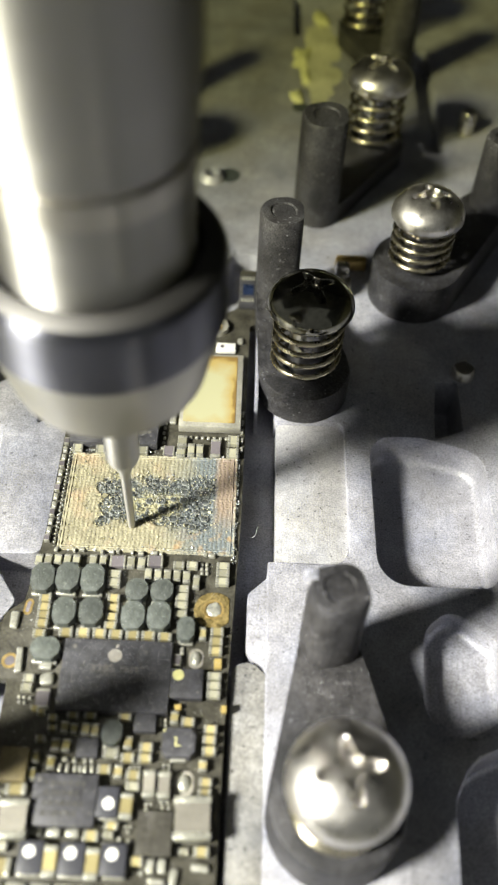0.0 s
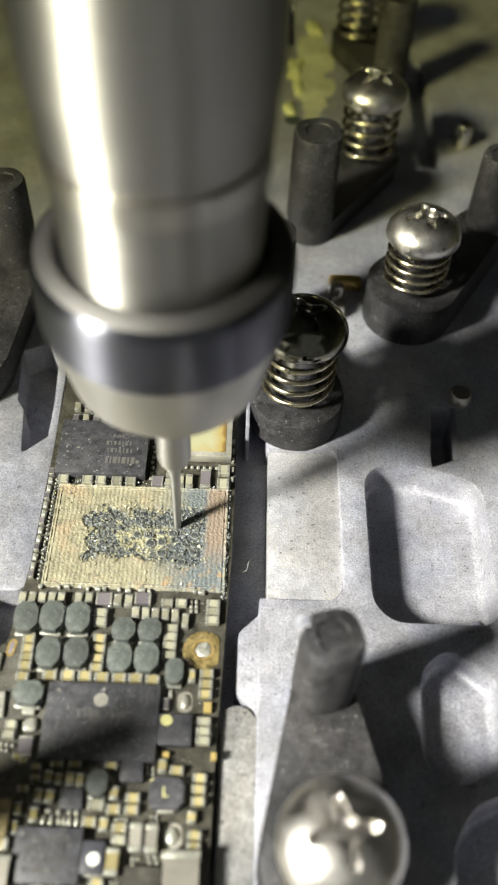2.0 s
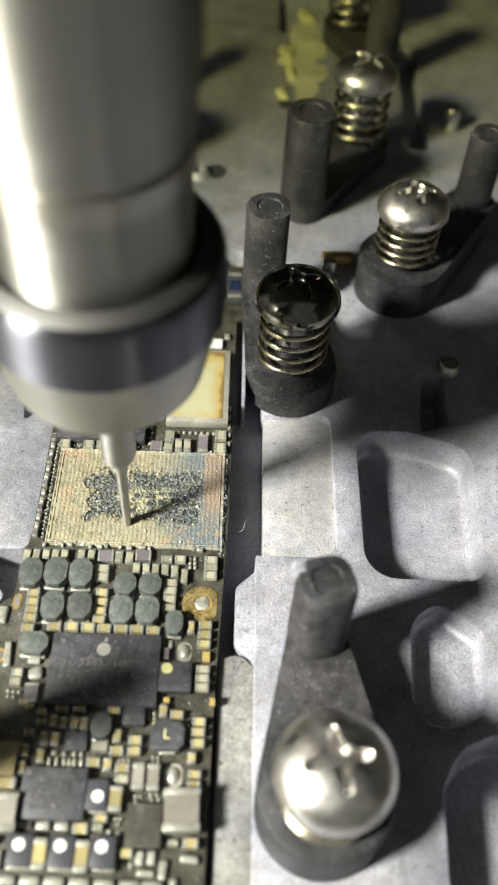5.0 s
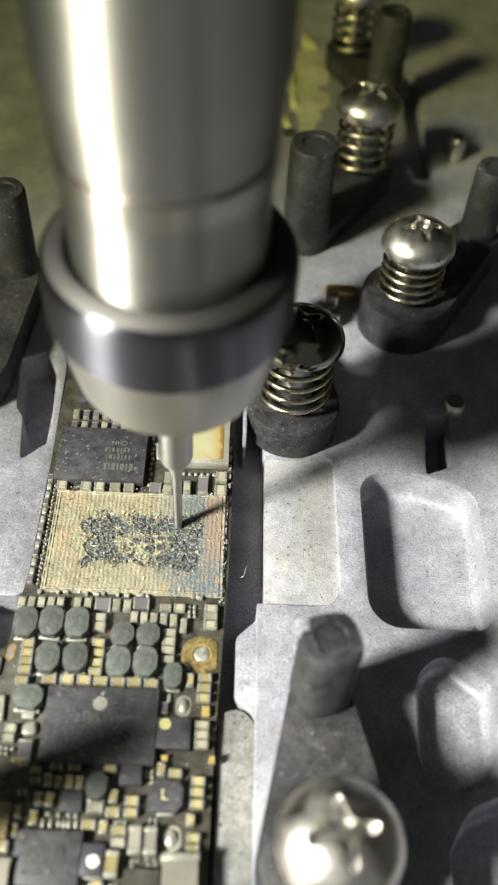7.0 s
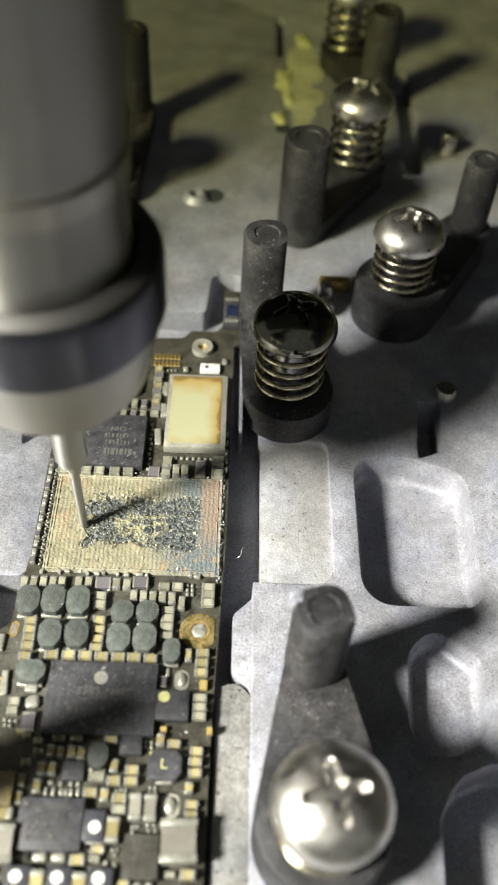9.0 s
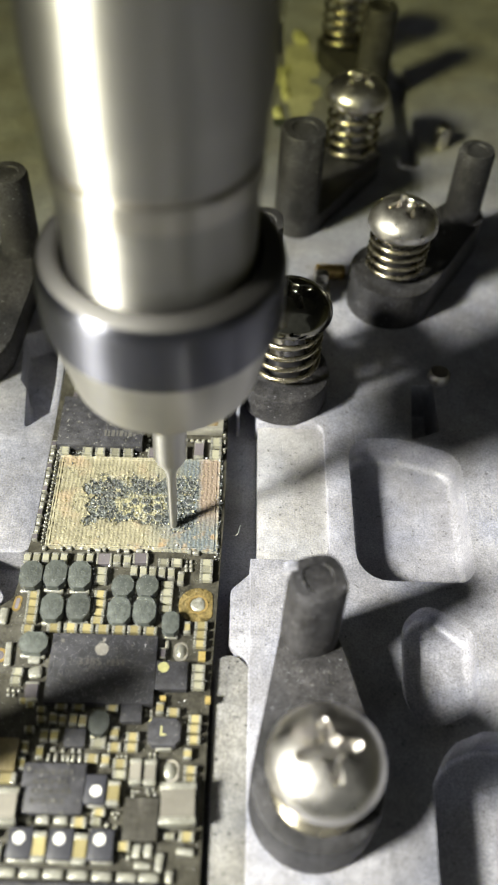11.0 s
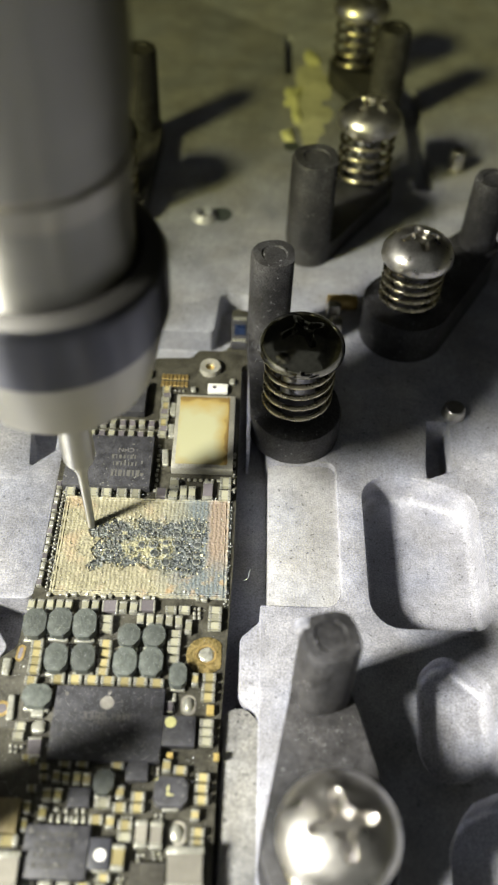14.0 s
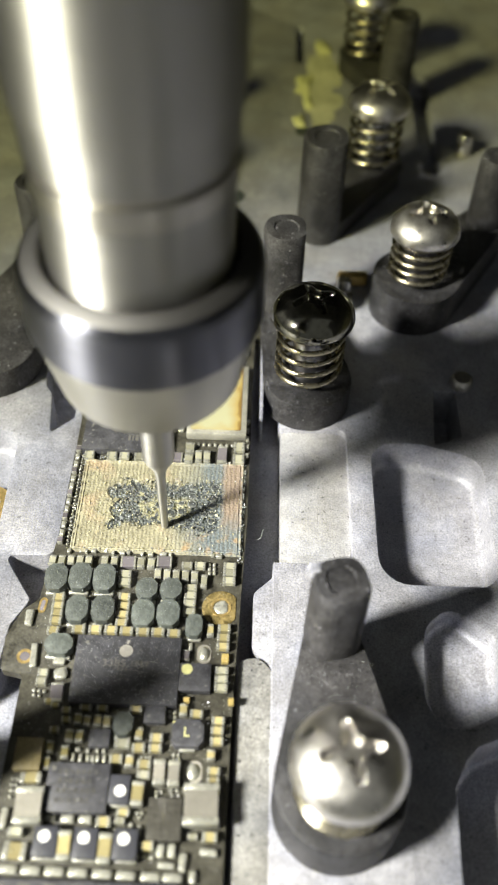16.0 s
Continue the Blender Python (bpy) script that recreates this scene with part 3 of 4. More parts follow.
def dotcap(x, y, w, h):
    c = chip("inductor", x, y, w * 0.96, h, 0.85, DARKBLUE)
    disc("marking_dot", c, 0.06 if y > -20 else -0.12, -0.12 if y > -20 else 0.3, 0.38, 0.85, WHITE)
    end = stock(("dotend", w), lambda: mesh_of(box(-w / 2, w / 2, -0.16, 0.16, 0, 0.42, 0.09, None, 2), TIN, 60))
    for s in (-1, 1):
        put("terminal", end, 0, s * (h / 2 - 0.02), 0, c)


DARKBLUE = material("dark_blue_grey_moulding", (0.032, 0.033, 0.042), 0.5, 0.0, 0.3, 900, 0.2, 7000)


def writing(text, parent, x, y, z, size, mat, turn=0.0, wide=1.0):
    cu = bpy.data.curves.new("marking", "FONT")
    cu.body, cu.size, cu.extrude, cu.align_x, cu.align_y = text, size * MM, 0.004 * MM, "CENTER", "CENTER"
    cu.materials.append(mat)
    ob = new("marking", cu)
    ob.parent = parent
    ob.matrix_basis = pose(x * MM, y * MM, z * MM, 0, 0, turn) @ Matrix.Diagonal((wide, 1, 1, 1))
    return ob


def bars(parent, x, y, z, widths, h, mat, gap=0.09):
    """Marking that cannot be read: a line of short bars."""
    bm, cx = bmesh.new(), x
    for w in widths:
        box(cx, cx + w, y - h / 2, y + h / 2, z, z + 0.012, 0, bm)
        cx += w + gap
    link("marking", bm, mat, parent)


def Lind(x, y, w, h):
    c = put("inductor", mesh_of(prism(rounded(octagon(w, h, 0.3), 0.1, 2), 0.1, 0.85, 0.06), MOULD, 35), x, y)
    writing("L", c, -0.08, 0.0, 0.86, 0.95, LIME)
    disc("marking_dot", c, -0.95, 0.82, 0.17, 0.4, LIME)


# ---- components, area by area ----
pale(-0.94, -1.30, 0.55, 0.9)
pale(-0.24, -1.27, 0.55, 0.9)
pale(0.48, -1.25, 0.55, 0.9)
pale(1.19, -1.24, 0.55, 0.9)
pale(1.87, -1.23, 0.55, 0.9)
pale(3.13, -1.20, 0.55, 0.9)
pale(3.88, -1.19, 0.55, 0.9)
pale(5.99, -1.22, 0.6, 0.9)
pale(6.79, -1.25, 0.6, 0.9)
pale(9.62, -1.31, 0.85, 0.55)
pale(10.64, -1.27, 0.85, 0.55)
pale(12.97, -1.27, 1.0, 0.6)
pale(12.97, -1.86, 1.0, 0.6)
pale(12.96, -2.52, 1.0, 0.6)
pale(4.88, -2.24, 0.95, 0.65)
pale(4.91, -2.91, 0.95, 0.65)
pale(7.39, -2.15, 0.55, 0.95)
pale(8.12, -2.18, 0.55, 0.95)
pale(8.83, -2.22, 0.55, 0.95)
pale(9.55, -2.22, 0.55, 0.95)
pale(10.27, -2.26, 0.55, 0.95)
pale(11.03, -2.64, 0.5, 1.1)
pale(10.05, -3.23, 0.95, 0.6)
pale(10.05, -3.85, 0.95, 0.6)
pale(10.04, -4.51, 0.95, 0.55)
pale(10.04, -5.18, 0.95, 0.55)
pale(12.75, -9.65, 0.95, 0.55)
pale(12.74, -10.30, 0.95, 0.55)
pale(12.74, -10.90, 0.95, 0.55)
pale(-0.07, -10.24, 0.75, 0.55)
pale(-0.11, -10.88, 0.75, 0.55)
pale(6.19, -15.01, 1.05, 0.6)
pale(7.85, -17.00, 0.9, 0.55)
pale(6.63, -19.90, 0.65, 0.45)
pale(11.40, -20.70, 0.6, 0.35)
pale(0.03, -20.75, 0.95, 0.5)
pale(0.45, 8.82, 0.85, 0.8)
pale(2.39, 8.81, 0.85, 0.8)
pale(3.46, 8.86, 0.85, 0.8)
pale(4.73, 8.82, 0.85, 0.8)
pale(5.85, 8.84, 0.85, 0.8)
pale(8.99, 8.74, 0.75, 0.9)
pale(9.83, 9.02, 0.6, 1.25)
pale(10.55, 9.00, 0.6, 1.25)
pale(9.04, 9.87, 0.8, 1.05)
pale(13.31, 10.13, 0.95, 0.95)
pale(13.28, 8.86, 1.0, 0.95)
dark(4.98, -1.17, 1.2, 1.0)
dark(7.80, -1.03, 1.2, 0.95)
dark(10.06, -8.59, 0.55, 0.85)
dark(1.11, -11.60, 0.95, 1.4)
dark(7.99, 8.94, 0.95, 0.95)
dark(11.86, 9.34, 0.85, 1.8)
tiny(11.35, -1.07, 0.25, 0.3)
tiny(11.73, -1.06, 0.25, 0.3)
tiny(11.37, -1.43, 0.25, 0.3)
tiny(11.75, -1.42, 0.25, 0.3)
tiny(11.40, -1.79, 0.25, 0.3)
tiny(11.77, -1.78, 0.25, 0.3)
tiny(10.35, -7.82, 0.3, 0.65)
tiny(9.20, -12.63, 0.2, 0.25)
tiny(9.23, -12.96, 0.2, 0.25)
tiny(9.59, -12.69, 0.2, 0.25)
tiny(9.62, -13.01, 0.2, 0.25)
tiny(2.95, -15.94, 0.25, 0.55)
tiny(3.44, -15.96, 0.25, 0.55)
tiny(3.95, -15.97, 0.25, 0.45)
tiny(4.28, -15.99, 0.25, 0.45)
tiny(4.61, -15.98, 0.25, 0.5)
tiny(5.05, -15.97, 0.25, 0.5)
tiny(3.87, -15.46, 0.25, 0.35)
tiny(4.53, -15.45, 0.25, 0.35)
tiny(4.98, -15.46, 0.25, 0.35)
tiny(3.20, -15.40, 0.4, 0.3)
tiny(7.55, -15.79, 0.2, 0.2)
tiny(7.85, -15.78, 0.2, 0.2)
tiny(8.14, -15.78, 0.2, 0.2)
tiny(9.74, -15.57, 0.2, 0.2)
tiny(10.06, -15.56, 0.2, 0.2)
tiny(9.76, -15.84, 0.2, 0.2)
tiny(10.09, -15.83, 0.2, 0.2)
tiny(8.79, -17.97, 0.2, 0.2)
tiny(9.11, -17.96, 0.2, 0.2)
tiny(9.75, -17.86, 0.2, 0.2)
tiny(10.15, -17.85, 0.2, 0.2)
tiny(8.82, -18.27, 0.2, 0.2)
tiny(9.86, -18.16, 0.2, 0.2)
tiny(10.26, -18.15, 0.2, 0.2)
tiny(7.94, -21.88, 0.25, 0.3)
tiny(8.40, -21.87, 0.25, 0.3)
tiny(8.87, -21.92, 0.25, 0.3)
tiny(6.36, -20.39, 0.2, 0.15)
tiny(6.67, -20.38, 0.2, 0.15)
tiny(6.99, -20.40, 0.2, 0.15)
tiny(5.67, -19.33, 0.2, 0.15)
tiny(5.99, -19.32, 0.2, 0.15)
tiny(5.70, -19.55, 0.2, 0.15)
tiny(7.66, -19.34, 0.2, 0.2)
tiny(7.97, -19.33, 0.2, 0.2)
tiny(7.85, -19.62, 0.2, 0.2)
tiny(7.34, -20.07, 0.3, 0.3)
tiny(7.91, -20.20, 0.3, 0.3)
tiny(-0.87, -17.46, 0.2, 0.2)
tiny(-0.55, -17.45, 0.2, 0.2)
tiny(-0.88, -17.84, 0.2, 0.2)
tiny(-0.56, -17.83, 0.2, 0.2)
tiny(-0.81, -18.21, 0.2, 0.2)
tiny(-0.49, -18.20, 0.2, 0.2)
tiny(-0.81, -18.59, 0.2, 0.2)
tiny(-0.55, -11.44, 0.25, 0.25)
tiny(-0.19, -11.48, 0.25, 0.25)
tiny(0.20, -11.50, 0.25, 0.25)
tiny(-0.49, -11.79, 0.25, 0.25)
tiny(-0.13, -11.83, 0.25, 0.25)
ind(-0.33, -2.93, 1.7, 2.15)
ind(1.51, -2.81, 1.7, 2.2)
ind(3.36, -2.85, 1.7, 2.2)
ind(1.66, -5.48, 1.65, 2.05)
ind(3.59, -5.41, 1.7, 2.05)
ind(6.64, -5.64, 1.7, 2.05)
ind(8.52, -5.58, 1.7, 2.05)
ind(6.71, -3.63, 1.65, 1.65)
ind(8.56, -3.60, 1.65, 1.65)
ind(10.52, -6.49, 1.25, 1.7)
ind(0.77, -8.28, 2.05, 1.55)
ind(6.15, -13.84, 1.35, 1.55)
yel(0.06, -4.35, 0.9, 0.55)
yel(0.09, -5.02, 0.9, 0.55)
yel(0.12, -5.62, 0.9, 0.55)
yel(0.12, -6.22, 0.9, 0.55)
yel(0.07, -6.99, 0.9, 0.55)
yel(5.05, -4.14, 0.9, 0.6)
yel(5.09, -4.87, 0.9, 0.55)
yel(5.06, -5.57, 0.9, 0.55)
yel(5.05, -6.24, 0.9, 0.55)
yel(1.95, -6.86, 1.0, 0.6)
yel(3.18, -6.82, 1.0, 0.6)
yel(4.36, -6.82, 1.0, 0.6)
yel(5.52, -6.85, 1.0, 0.6)
yel(6.73, -6.87, 1.0, 0.6)
yel(7.86, -6.87, 1.0, 0.6)
yel(9.04, -6.93, 1.0, 0.6)
yel(11.74, -6.61, 0.5, 0.95)
yel(12.77, -6.41, 0.95, 0.6)
yel(12.74, -7.14, 0.95, 0.6)
yel(12.73, -7.83, 0.95, 0.55)
yel(10.20, -12.57, 0.55, 0.85)
yel(11.13, -12.80, 0.9, 0.55)
yel(12.67, -13.24, 0.9, 0.55)
yel(12.63, -13.92, 0.9, 0.55)
yel(12.64, -14.63, 0.9, 0.55)
yel(12.29, -15.59, 0.55, 0.7)
yel(12.53, -16.60, 0.85, 0.5)
yel(12.51, -17.25, 0.85, 0.5)
yel(6.87, -12.64, 0.9, 0.5)
yel(4.31, -13.51, 0.55, 0.85)
yel(4.96, -13.57, 0.55, 0.85)
yel(7.26, -14.31, 0.55, 0.85)
yel(8.48, -14.55, 0.9, 0.6)
yel(8.46, -15.24, 0.9, 0.55)
yel(7.32, -15.24, 0.9, 0.6)
yel(5.89, -16.03, 0.9, 0.6)
yel(6.82, -16.14, 0.55, 0.8)
yel(7.81, -16.31, 0.95, 0.6)
yel(6.77, -19.37, 0.85, 0.45)
yel(0.40, -17.41, 1.4, 0.7)
yel(5.57, -20.00, 0.95, 0.65)
yel(8.51, -21.34, 0.9, 0.55)
yel(12.50, -20.68, 0.95, 0.6)
yel(0.22, -21.89, 1.45, 1.05)
gold(12.95, -8.70, 0.55, 0.7)
gold(10.36, -11.82, 0.45, 0.35)
gold(13.51, -11.85, 0.4, 0.5)
chipdot(10.84, -10.33, 2.25, 2.0)
silver(0.92, -9.26, 0.95, 0.6)
silver(1.11, -10.20, 0.95, 0.85)
silver(10.64, -15.25, 1.1, 0.25)
silver(2.01, -19.82, 0.9, 0.55)
silver(3.20, -19.85, 0.9, 0.55)
silver(4.36, -19.85, 0.9, 0.55)
silver(9.38, -21.57, 0.55, 0.85)
silver(10.10, -21.55, 0.55, 0.85)
silver(9.84, -22.38, 1.05, 0.35)
silver(12.47, -21.54, 1.1, 0.45)
silver(10.89, -22.19, 0.5, 1.1)
silver(11.57, -23.00, 0.45, 0.8)
silver(-0.92, -19.92, 0.45, 1.3)
silver(-1.90, -5.99, 0.65, 1.4)
silver(-1.03, -8.90, 0.5, 1.9)
silver(8.29, 17.69, 0.55, 1.65)
silver(8.32, 15.33, 0.55, 1.6)
silver(8.02, 12.54, 0.55, 1.75)
silver(9.98, 20.06, 0.5, 0.65)
silver(13.52, 21.09, 0.55, 0.75)
olive(3.33, -12.57, 0.85, 0.5)
olive(4.51, -12.57, 0.85, 0.5)
olive(2.91, -13.44, 0.5, 0.8)
olive(3.56, -13.52, 0.45, 0.7)
olive(2.09, -13.49, 0.65, 0.4)
olive(1.99, -12.85, 0.65, 0.45)
olive(1.40, -14.21, 0.65, 0.45)
olive(0.67, -12.25, 0.6, 0.35)
olive(1.18, -12.52, 0.6, 0.35)
olive(2.47, -14.58, 0.55, 0.85)
olive(3.18, -14.59, 0.55, 0.85)
olive(1.29, -15.38, 0.5, 0.85)
olive(1.24, -16.45, 0.5, 0.85)
olive(2.37, -15.69, 0.5, 0.9)
flat(8.25, -13.00, 1.45, 1.2)
flat(4.61, -14.75, 1.4, 1.15)
near_chip = chip("chip", 3.61, -18.04, 4.1, 3.05, 0.75)
for row in range(4):
    bars(near_chip, -1.35, 1.0 - row * 0.62, 0.75, (0.24, 0.3, 0.16, 0.3, 0.24, 0.3, 0.2)[row % 2:], 0.34, GHOST, 0.14)
disc("marking_dot", near_chip, -1.7, 1.2, 0.16, 0.75, INK)
flat(9.52, -19.79, 2.2, 2.5)
tall(8.91, -16.87, 0.8, 1.65)
tall(9.88, -16.91, 0.8, 1.65)
Lind(10.62, -14.30, 2.2, 1.9)
dotcap(6.41, -18.10, 1.4, 1.75)
dotcap(2.11, -21.38, 1.6, 1.75)
dotcap(4.64, -21.40, 1.6, 1.75)
dotcap(7.17, -21.39, 1.6, 1.75)
tallyel(7.61, -18.28, 0.8, 1.55)
tallyel(3.31, -21.54, 0.85, 1.8)
tallyel(5.89, -21.62, 0.85, 1.8)
big(11.85, -18.91, 2.35, 2.6)
big(0.70, -19.32, 1.8, 2.3)
tanchip(0.01, -16.00, 1.8, 2.05)
pad(-0.06, -22.91, 1.25, 0.55)
pad(1.39, -22.93, 1.25, 0.55)
pad(2.88, -22.95, 1.25, 0.55)
pad(4.35, -22.97, 1.25, 0.55)
pad(5.88, -23.00, 1.25, 0.55)
pad(7.37, -23.04, 1.25, 0.55)
pad(8.92, -23.07, 1.25, 0.55)
pad(10.29, -23.08, 1.25, 0.55)

# power chip with a pale round mark and its part number
power = chip("power_chip", 5.89, -9.95, 7.6, 4.94, 0.75)
bm = lathe([(0.50, 0), (0.50, 0.012), (0, 0.015)], 28)
for v in bm.verts:
    v.co.x *= 1.0 - 0.12 * max(0, -v.co.y)
leaf = lathe([(0.16, 0), (0.16, 0.012), (0, 0.015)], 12, 0.10, 0.72, bm)
for v in bm.verts:
    if v.co.y > 0.54:
        v.co.x = 0.1 + (v.co.x - 0.1) * 0.6 + (v.co.y - 0.72) * 0.5
put("round_mark", mesh_of(bm, LOGO), -0.16, 1.42, 0.75, power)
writing("338S", power, -0.95, 0.42, 0.755, 0.78, TEXT, 0, 1.15)
bars(power, 0.32, 0.42, 0.75, (0.1, 0.22, 0.22, 0.2), 0.46, INK, 0.16)
bars(power, -0.95, 0.0, 0.75, (0.12, 0.2, 0.1, 0.16), 0.26, INK, 0.14)
bars(power, 1.2, -1.6, 0.75, (0.2, 0.12), 0.4, INK)
disc("marking_dot", power, -3.05, 2.02, 0.15, 0.75, INK)

# second large chip beyond the milled one, its marking upside down
codec = chip("audio_chip", 3.36, 11.65, 7.25, 5.15, 0.85)
bars(codec, 0.3, -1.35, 0.85, (0.2, 0.12, 0.3, 0.14, 0.3, 0.16, 0.3), 0.66, INK, 0.14)
bars(codec, 0.35, -0.35, 0.85, (0.1, 0.22, 0.12, 0.2, 0.1, 0.18, 0.12), 0.42, INK, 0.16)
bars(codec, 0.2, 0.4, 0.85, (0.2, 0.1, 0.22, 0.18, 0.1, 0.2, 0.12), 0.42, INK, 0.15)
writing("CHN", codec, 1.35, 1.15, 0.855, 0.62, TEXT, 180, 1.0)
disc("marking_dot", codec, 2.9, -1.45, 0.16, 0.85, INK)

# shield can with a burnt yellow label
CAN = material("can_metal", (0.40, 0.39, 0.34), 0.42, 0.5, 0.2, 800, 0.05, 5000)


def label_material():
    m = material("scorched_yellow_film", (0.70, 0.60, 0.34), 0.4, 0.0, 0.08, 500, 0.1, 5000)
    nt = m.node_tree
    b = nt.nodes["Principled BSDF"]
    tex = nt.nodes.new("ShaderNodeTexCoord")
    sep = nt.nodes.new("ShaderNodeSeparateXYZ")
    nt.links.new(tex.outputs["Object"], sep.inputs[0])
    wob = nt.nodes.new("ShaderNodeTexNoise")
    wob.inputs["Scale"].default_value = 650
    nt.links.new(tex.outputs["Object"], wob.inputs["Vector"])

    def math_node(op, a, bb):
        n = nt.nodes.new("ShaderNodeMath")
        n.operation = op
        for i, v in enumerate((a, bb)):
            if isinstance(v, (int, float)):
                n.inputs[i].default_value = v
            else:
                nt.links.new(v, n.inputs[i])
        return n.outputs[0]
    ax = math_node("DIVIDE", math_node("ABSOLUTE", math_node("ADD", sep.outputs[0], 0.0006), 0), 0.0027)
    ay = math_node("DIVIDE", math_node("ABSOLUTE", math_node("ADD", sep.outputs[1], 0.0007), 0), 0.0043)
    d = math_node("ADD", math_node("MAXIMUM", ax, ay), math_node("MULTIPLY", math_node("SUBTRACT", wob.outputs["Fac"], 0.5), 0.55))
    ramp = nt.nodes.new("ShaderNodeValToRGB")
    e = ramp.color_ramp.elements
    e[0].position, e[0].color = 0.52, (0.33, 0.325, 0.205, 1)
    e[1].position, e[1].color = 1.0, (0.17, 0.11, 0.035, 1)
    mid = e.new(0.90)
    mid.color = (0.31, 0.235, 0.085, 1)
    nt.links.new(d, ramp.inputs[0])
    nt.links.new(ramp.outputs[0], b.inputs["Base Color"])
    return m


can = put("shield_can", mesh_of(box(-2.62, 2.62, -4.2, 4.2, 0.1, 1.0, 0.09, None, 2), CAN, 40), 11.25, 14.9)
put("label", mesh_of(prism(rounded(rect(-2.3, 2.12, -3.8, 3.85), 0.12, 3), 0, 0.03), label_material()), 0, 0.05, 1.0, can)

# screw hole with a resin-covered ring, other holes and pads
bm = lathe([(0.62, 0.0), (0.62, 0.12), (0.80, 0.14), (1.45, 0.06), (1.47, 0.0)], 40, close=False)
for v in bm.verts:
    v.co.x = min(v.co.x, 1.12)
put("screw_ring", mesh_of(bm, AMBER, 40), 12.43, -4.62)
put("plated_hole", mesh_of(lathe([(0.6, 0.0), (0.6, 0.16), (0.78, 0.17), (0.80, 0.0)], 32, close=False), BRASS, 40), 12.43, -4.62)
bm = lathe([(0, 0.2), (0.4, 0.22), (0.56, 0.16), (0.62, 0.02)], 20, close=False)
for v in bm.verts:
    v.co += noise.noise_vector(v.co * 4) * 0.09
put("locating_pin", mesh_of(bm, TIN, 60), 12.47, -4.62)
for hx, hy, ri, ro in ((-1.72, -8.92, 0.36, 0.58),):
    put("plated_hole", mesh_of(lathe([(ri, 0.0), (ri, 0.03), (ro, 0.03), (ro, 0.0)], 28, close=False), BRASS), hx, hy)
    # Dark disc over the uncut board, coloured as the shade in the hole.
    disc("hole", board, hx, hy, ri, 0.004, DARK)
bm = prism(rounded(rect(-0.3, 0.3, -0.66, 0.66), 0.3, 5), 0, 0.03)
put("plated_slot", mesh_of(bm, BRASS), -1.14, -4.88, 0, None, -6)
# Dark inlay coloured as the shade inside the slot.
put("slot_opening", mesh_of(prism(rounded(rect(-0.14, 0.14, -0.46, 0.46), 0.14, 5), 0, 0.036), DARK), -1.14, -4.88, 0, None, -6)
for ox, oy, w, h in ((11.36, -8.3, 0.85, 1.25), (11.12, -16.62, 1.0, 1.3)):
    put("resin_rim", mesh_of(prism(rounded(rect(-w * 0.62, w * 0.62, -h * 0.6, h * 0.6), 0.5, 6), 0, 0.05), GREY), ox, oy)
    bm = lathe([(0, 0.34), (0.2, 0.32), (0.38, 0.2), (0.5, 0.02)], 24, close=False)
    for v in bm.verts:
        v.co.x, v.co.y = v.co.x * w, v.co.y * h
    put("solder_dome", mesh_of(bm, TIN, 60), ox, oy)
put("screw_boss", mesh_of(lathe([(0.42, 0.1), (0.45, 0.5), (0.95, 0.55), (1.0, 0.0)], 32, close=False), CAN, 40), 11.4, 22.6)
disc("screw_bore", board, 11.4, 22.6, 0.44, 0.12, BRASS)
gold_pad = mesh_of(box(-0.14, 0.14, -0.32, 0.32, 0, 0.12, 0.03), BRASS)
for i in range(7):
    for j in (0, 1):
        put("connector_contact", gold_pad, 7.1 + i * 0.36, 20.75 + j * 0.8)
chip("connector", 12.2, 20.15, 1.8, 0.95, 0.45, WHITE)
# Dark disc coloured as the shade inside the connector's opening.
disc("opening", board, 11.9, 20.2, 0.2, 0.45, DARK)
edge_conn = chip("connector", 14.0, 26.9, 1.5, 3.6, 0.9)
for i in range(4):
    put("connector_contact", stock("ec", lambda: mesh_of(box(-0.13, 0.13, -0.2, 0.2, 0, 0.1, 0.02), TIN)), -0.5 + i * 0.33, -1.5, 0.88, edge_conn)
    put("connector_contact", STOCK["ec"], -0.5 + i * 0.33, 1.5, 0.88, edge_conn)
BLUE = material("blue_film", (0.012, 0.02, 0.05), 0.3, 0.0, 0.3, 900, 0.1, 5000)
put("film", mesh_of(box(-0.5, 0.5, -0.9, 0.5, 0, 0.05), BLUE), 0.05, 0.1, 0.9, edge_conn)

# small parts packed round the shield can and beyond the chip
for i in range(9):
    (pale, dark, yel)[i % 3](7.55 + 0.06 * (i % 2), 14.9 + i * 0.62, 0.75, 0.5)
for i in range(8):
    (dark, pale)[i % 2](0.6 + i * 0.85, 14.75, 0.55, 0.75)
    (pale, dark, dark)[i % 3](0.6 + i * 0.85, 15.9, 0.55, 0.8)
chip("chip", 3.2, 18.6, 5.2, 3.6, 0.8)
for i in range(6):
    (pale, yel)[i % 2](0.9 + i * 0.95, 21.6, 0.55, 0.85)
    tiny(7.25 + i * 0.36, 19.9, 0.2, 0.2)
    tiny(9.3 + i * 0.55, 19.35, 0.25, 0.2)
for i in range(10):
    tiny(7.4 + 0.05 * (i % 3), 9.3 + i * 0.5, 0.25, 0.3)
    tiny(9.2 + i * 0.5, 10.45, 0.3, 0.3)

# the line of small parts along the edge beside the milled chip
for i in range(13):
    y = 0.6 + i * 0.74
    (silver if i % 3 else dark)(-0.55 - 0.01 * (13 - i), y, 0.42, 0.62)
for i in range(26):
    tiny(-0.14, 0.35 + i * 0.34, 0.16, 0.18)
for i in range(5):
    silver(13.98, 9.4 + i * 0.9, 0.2, 0.5)

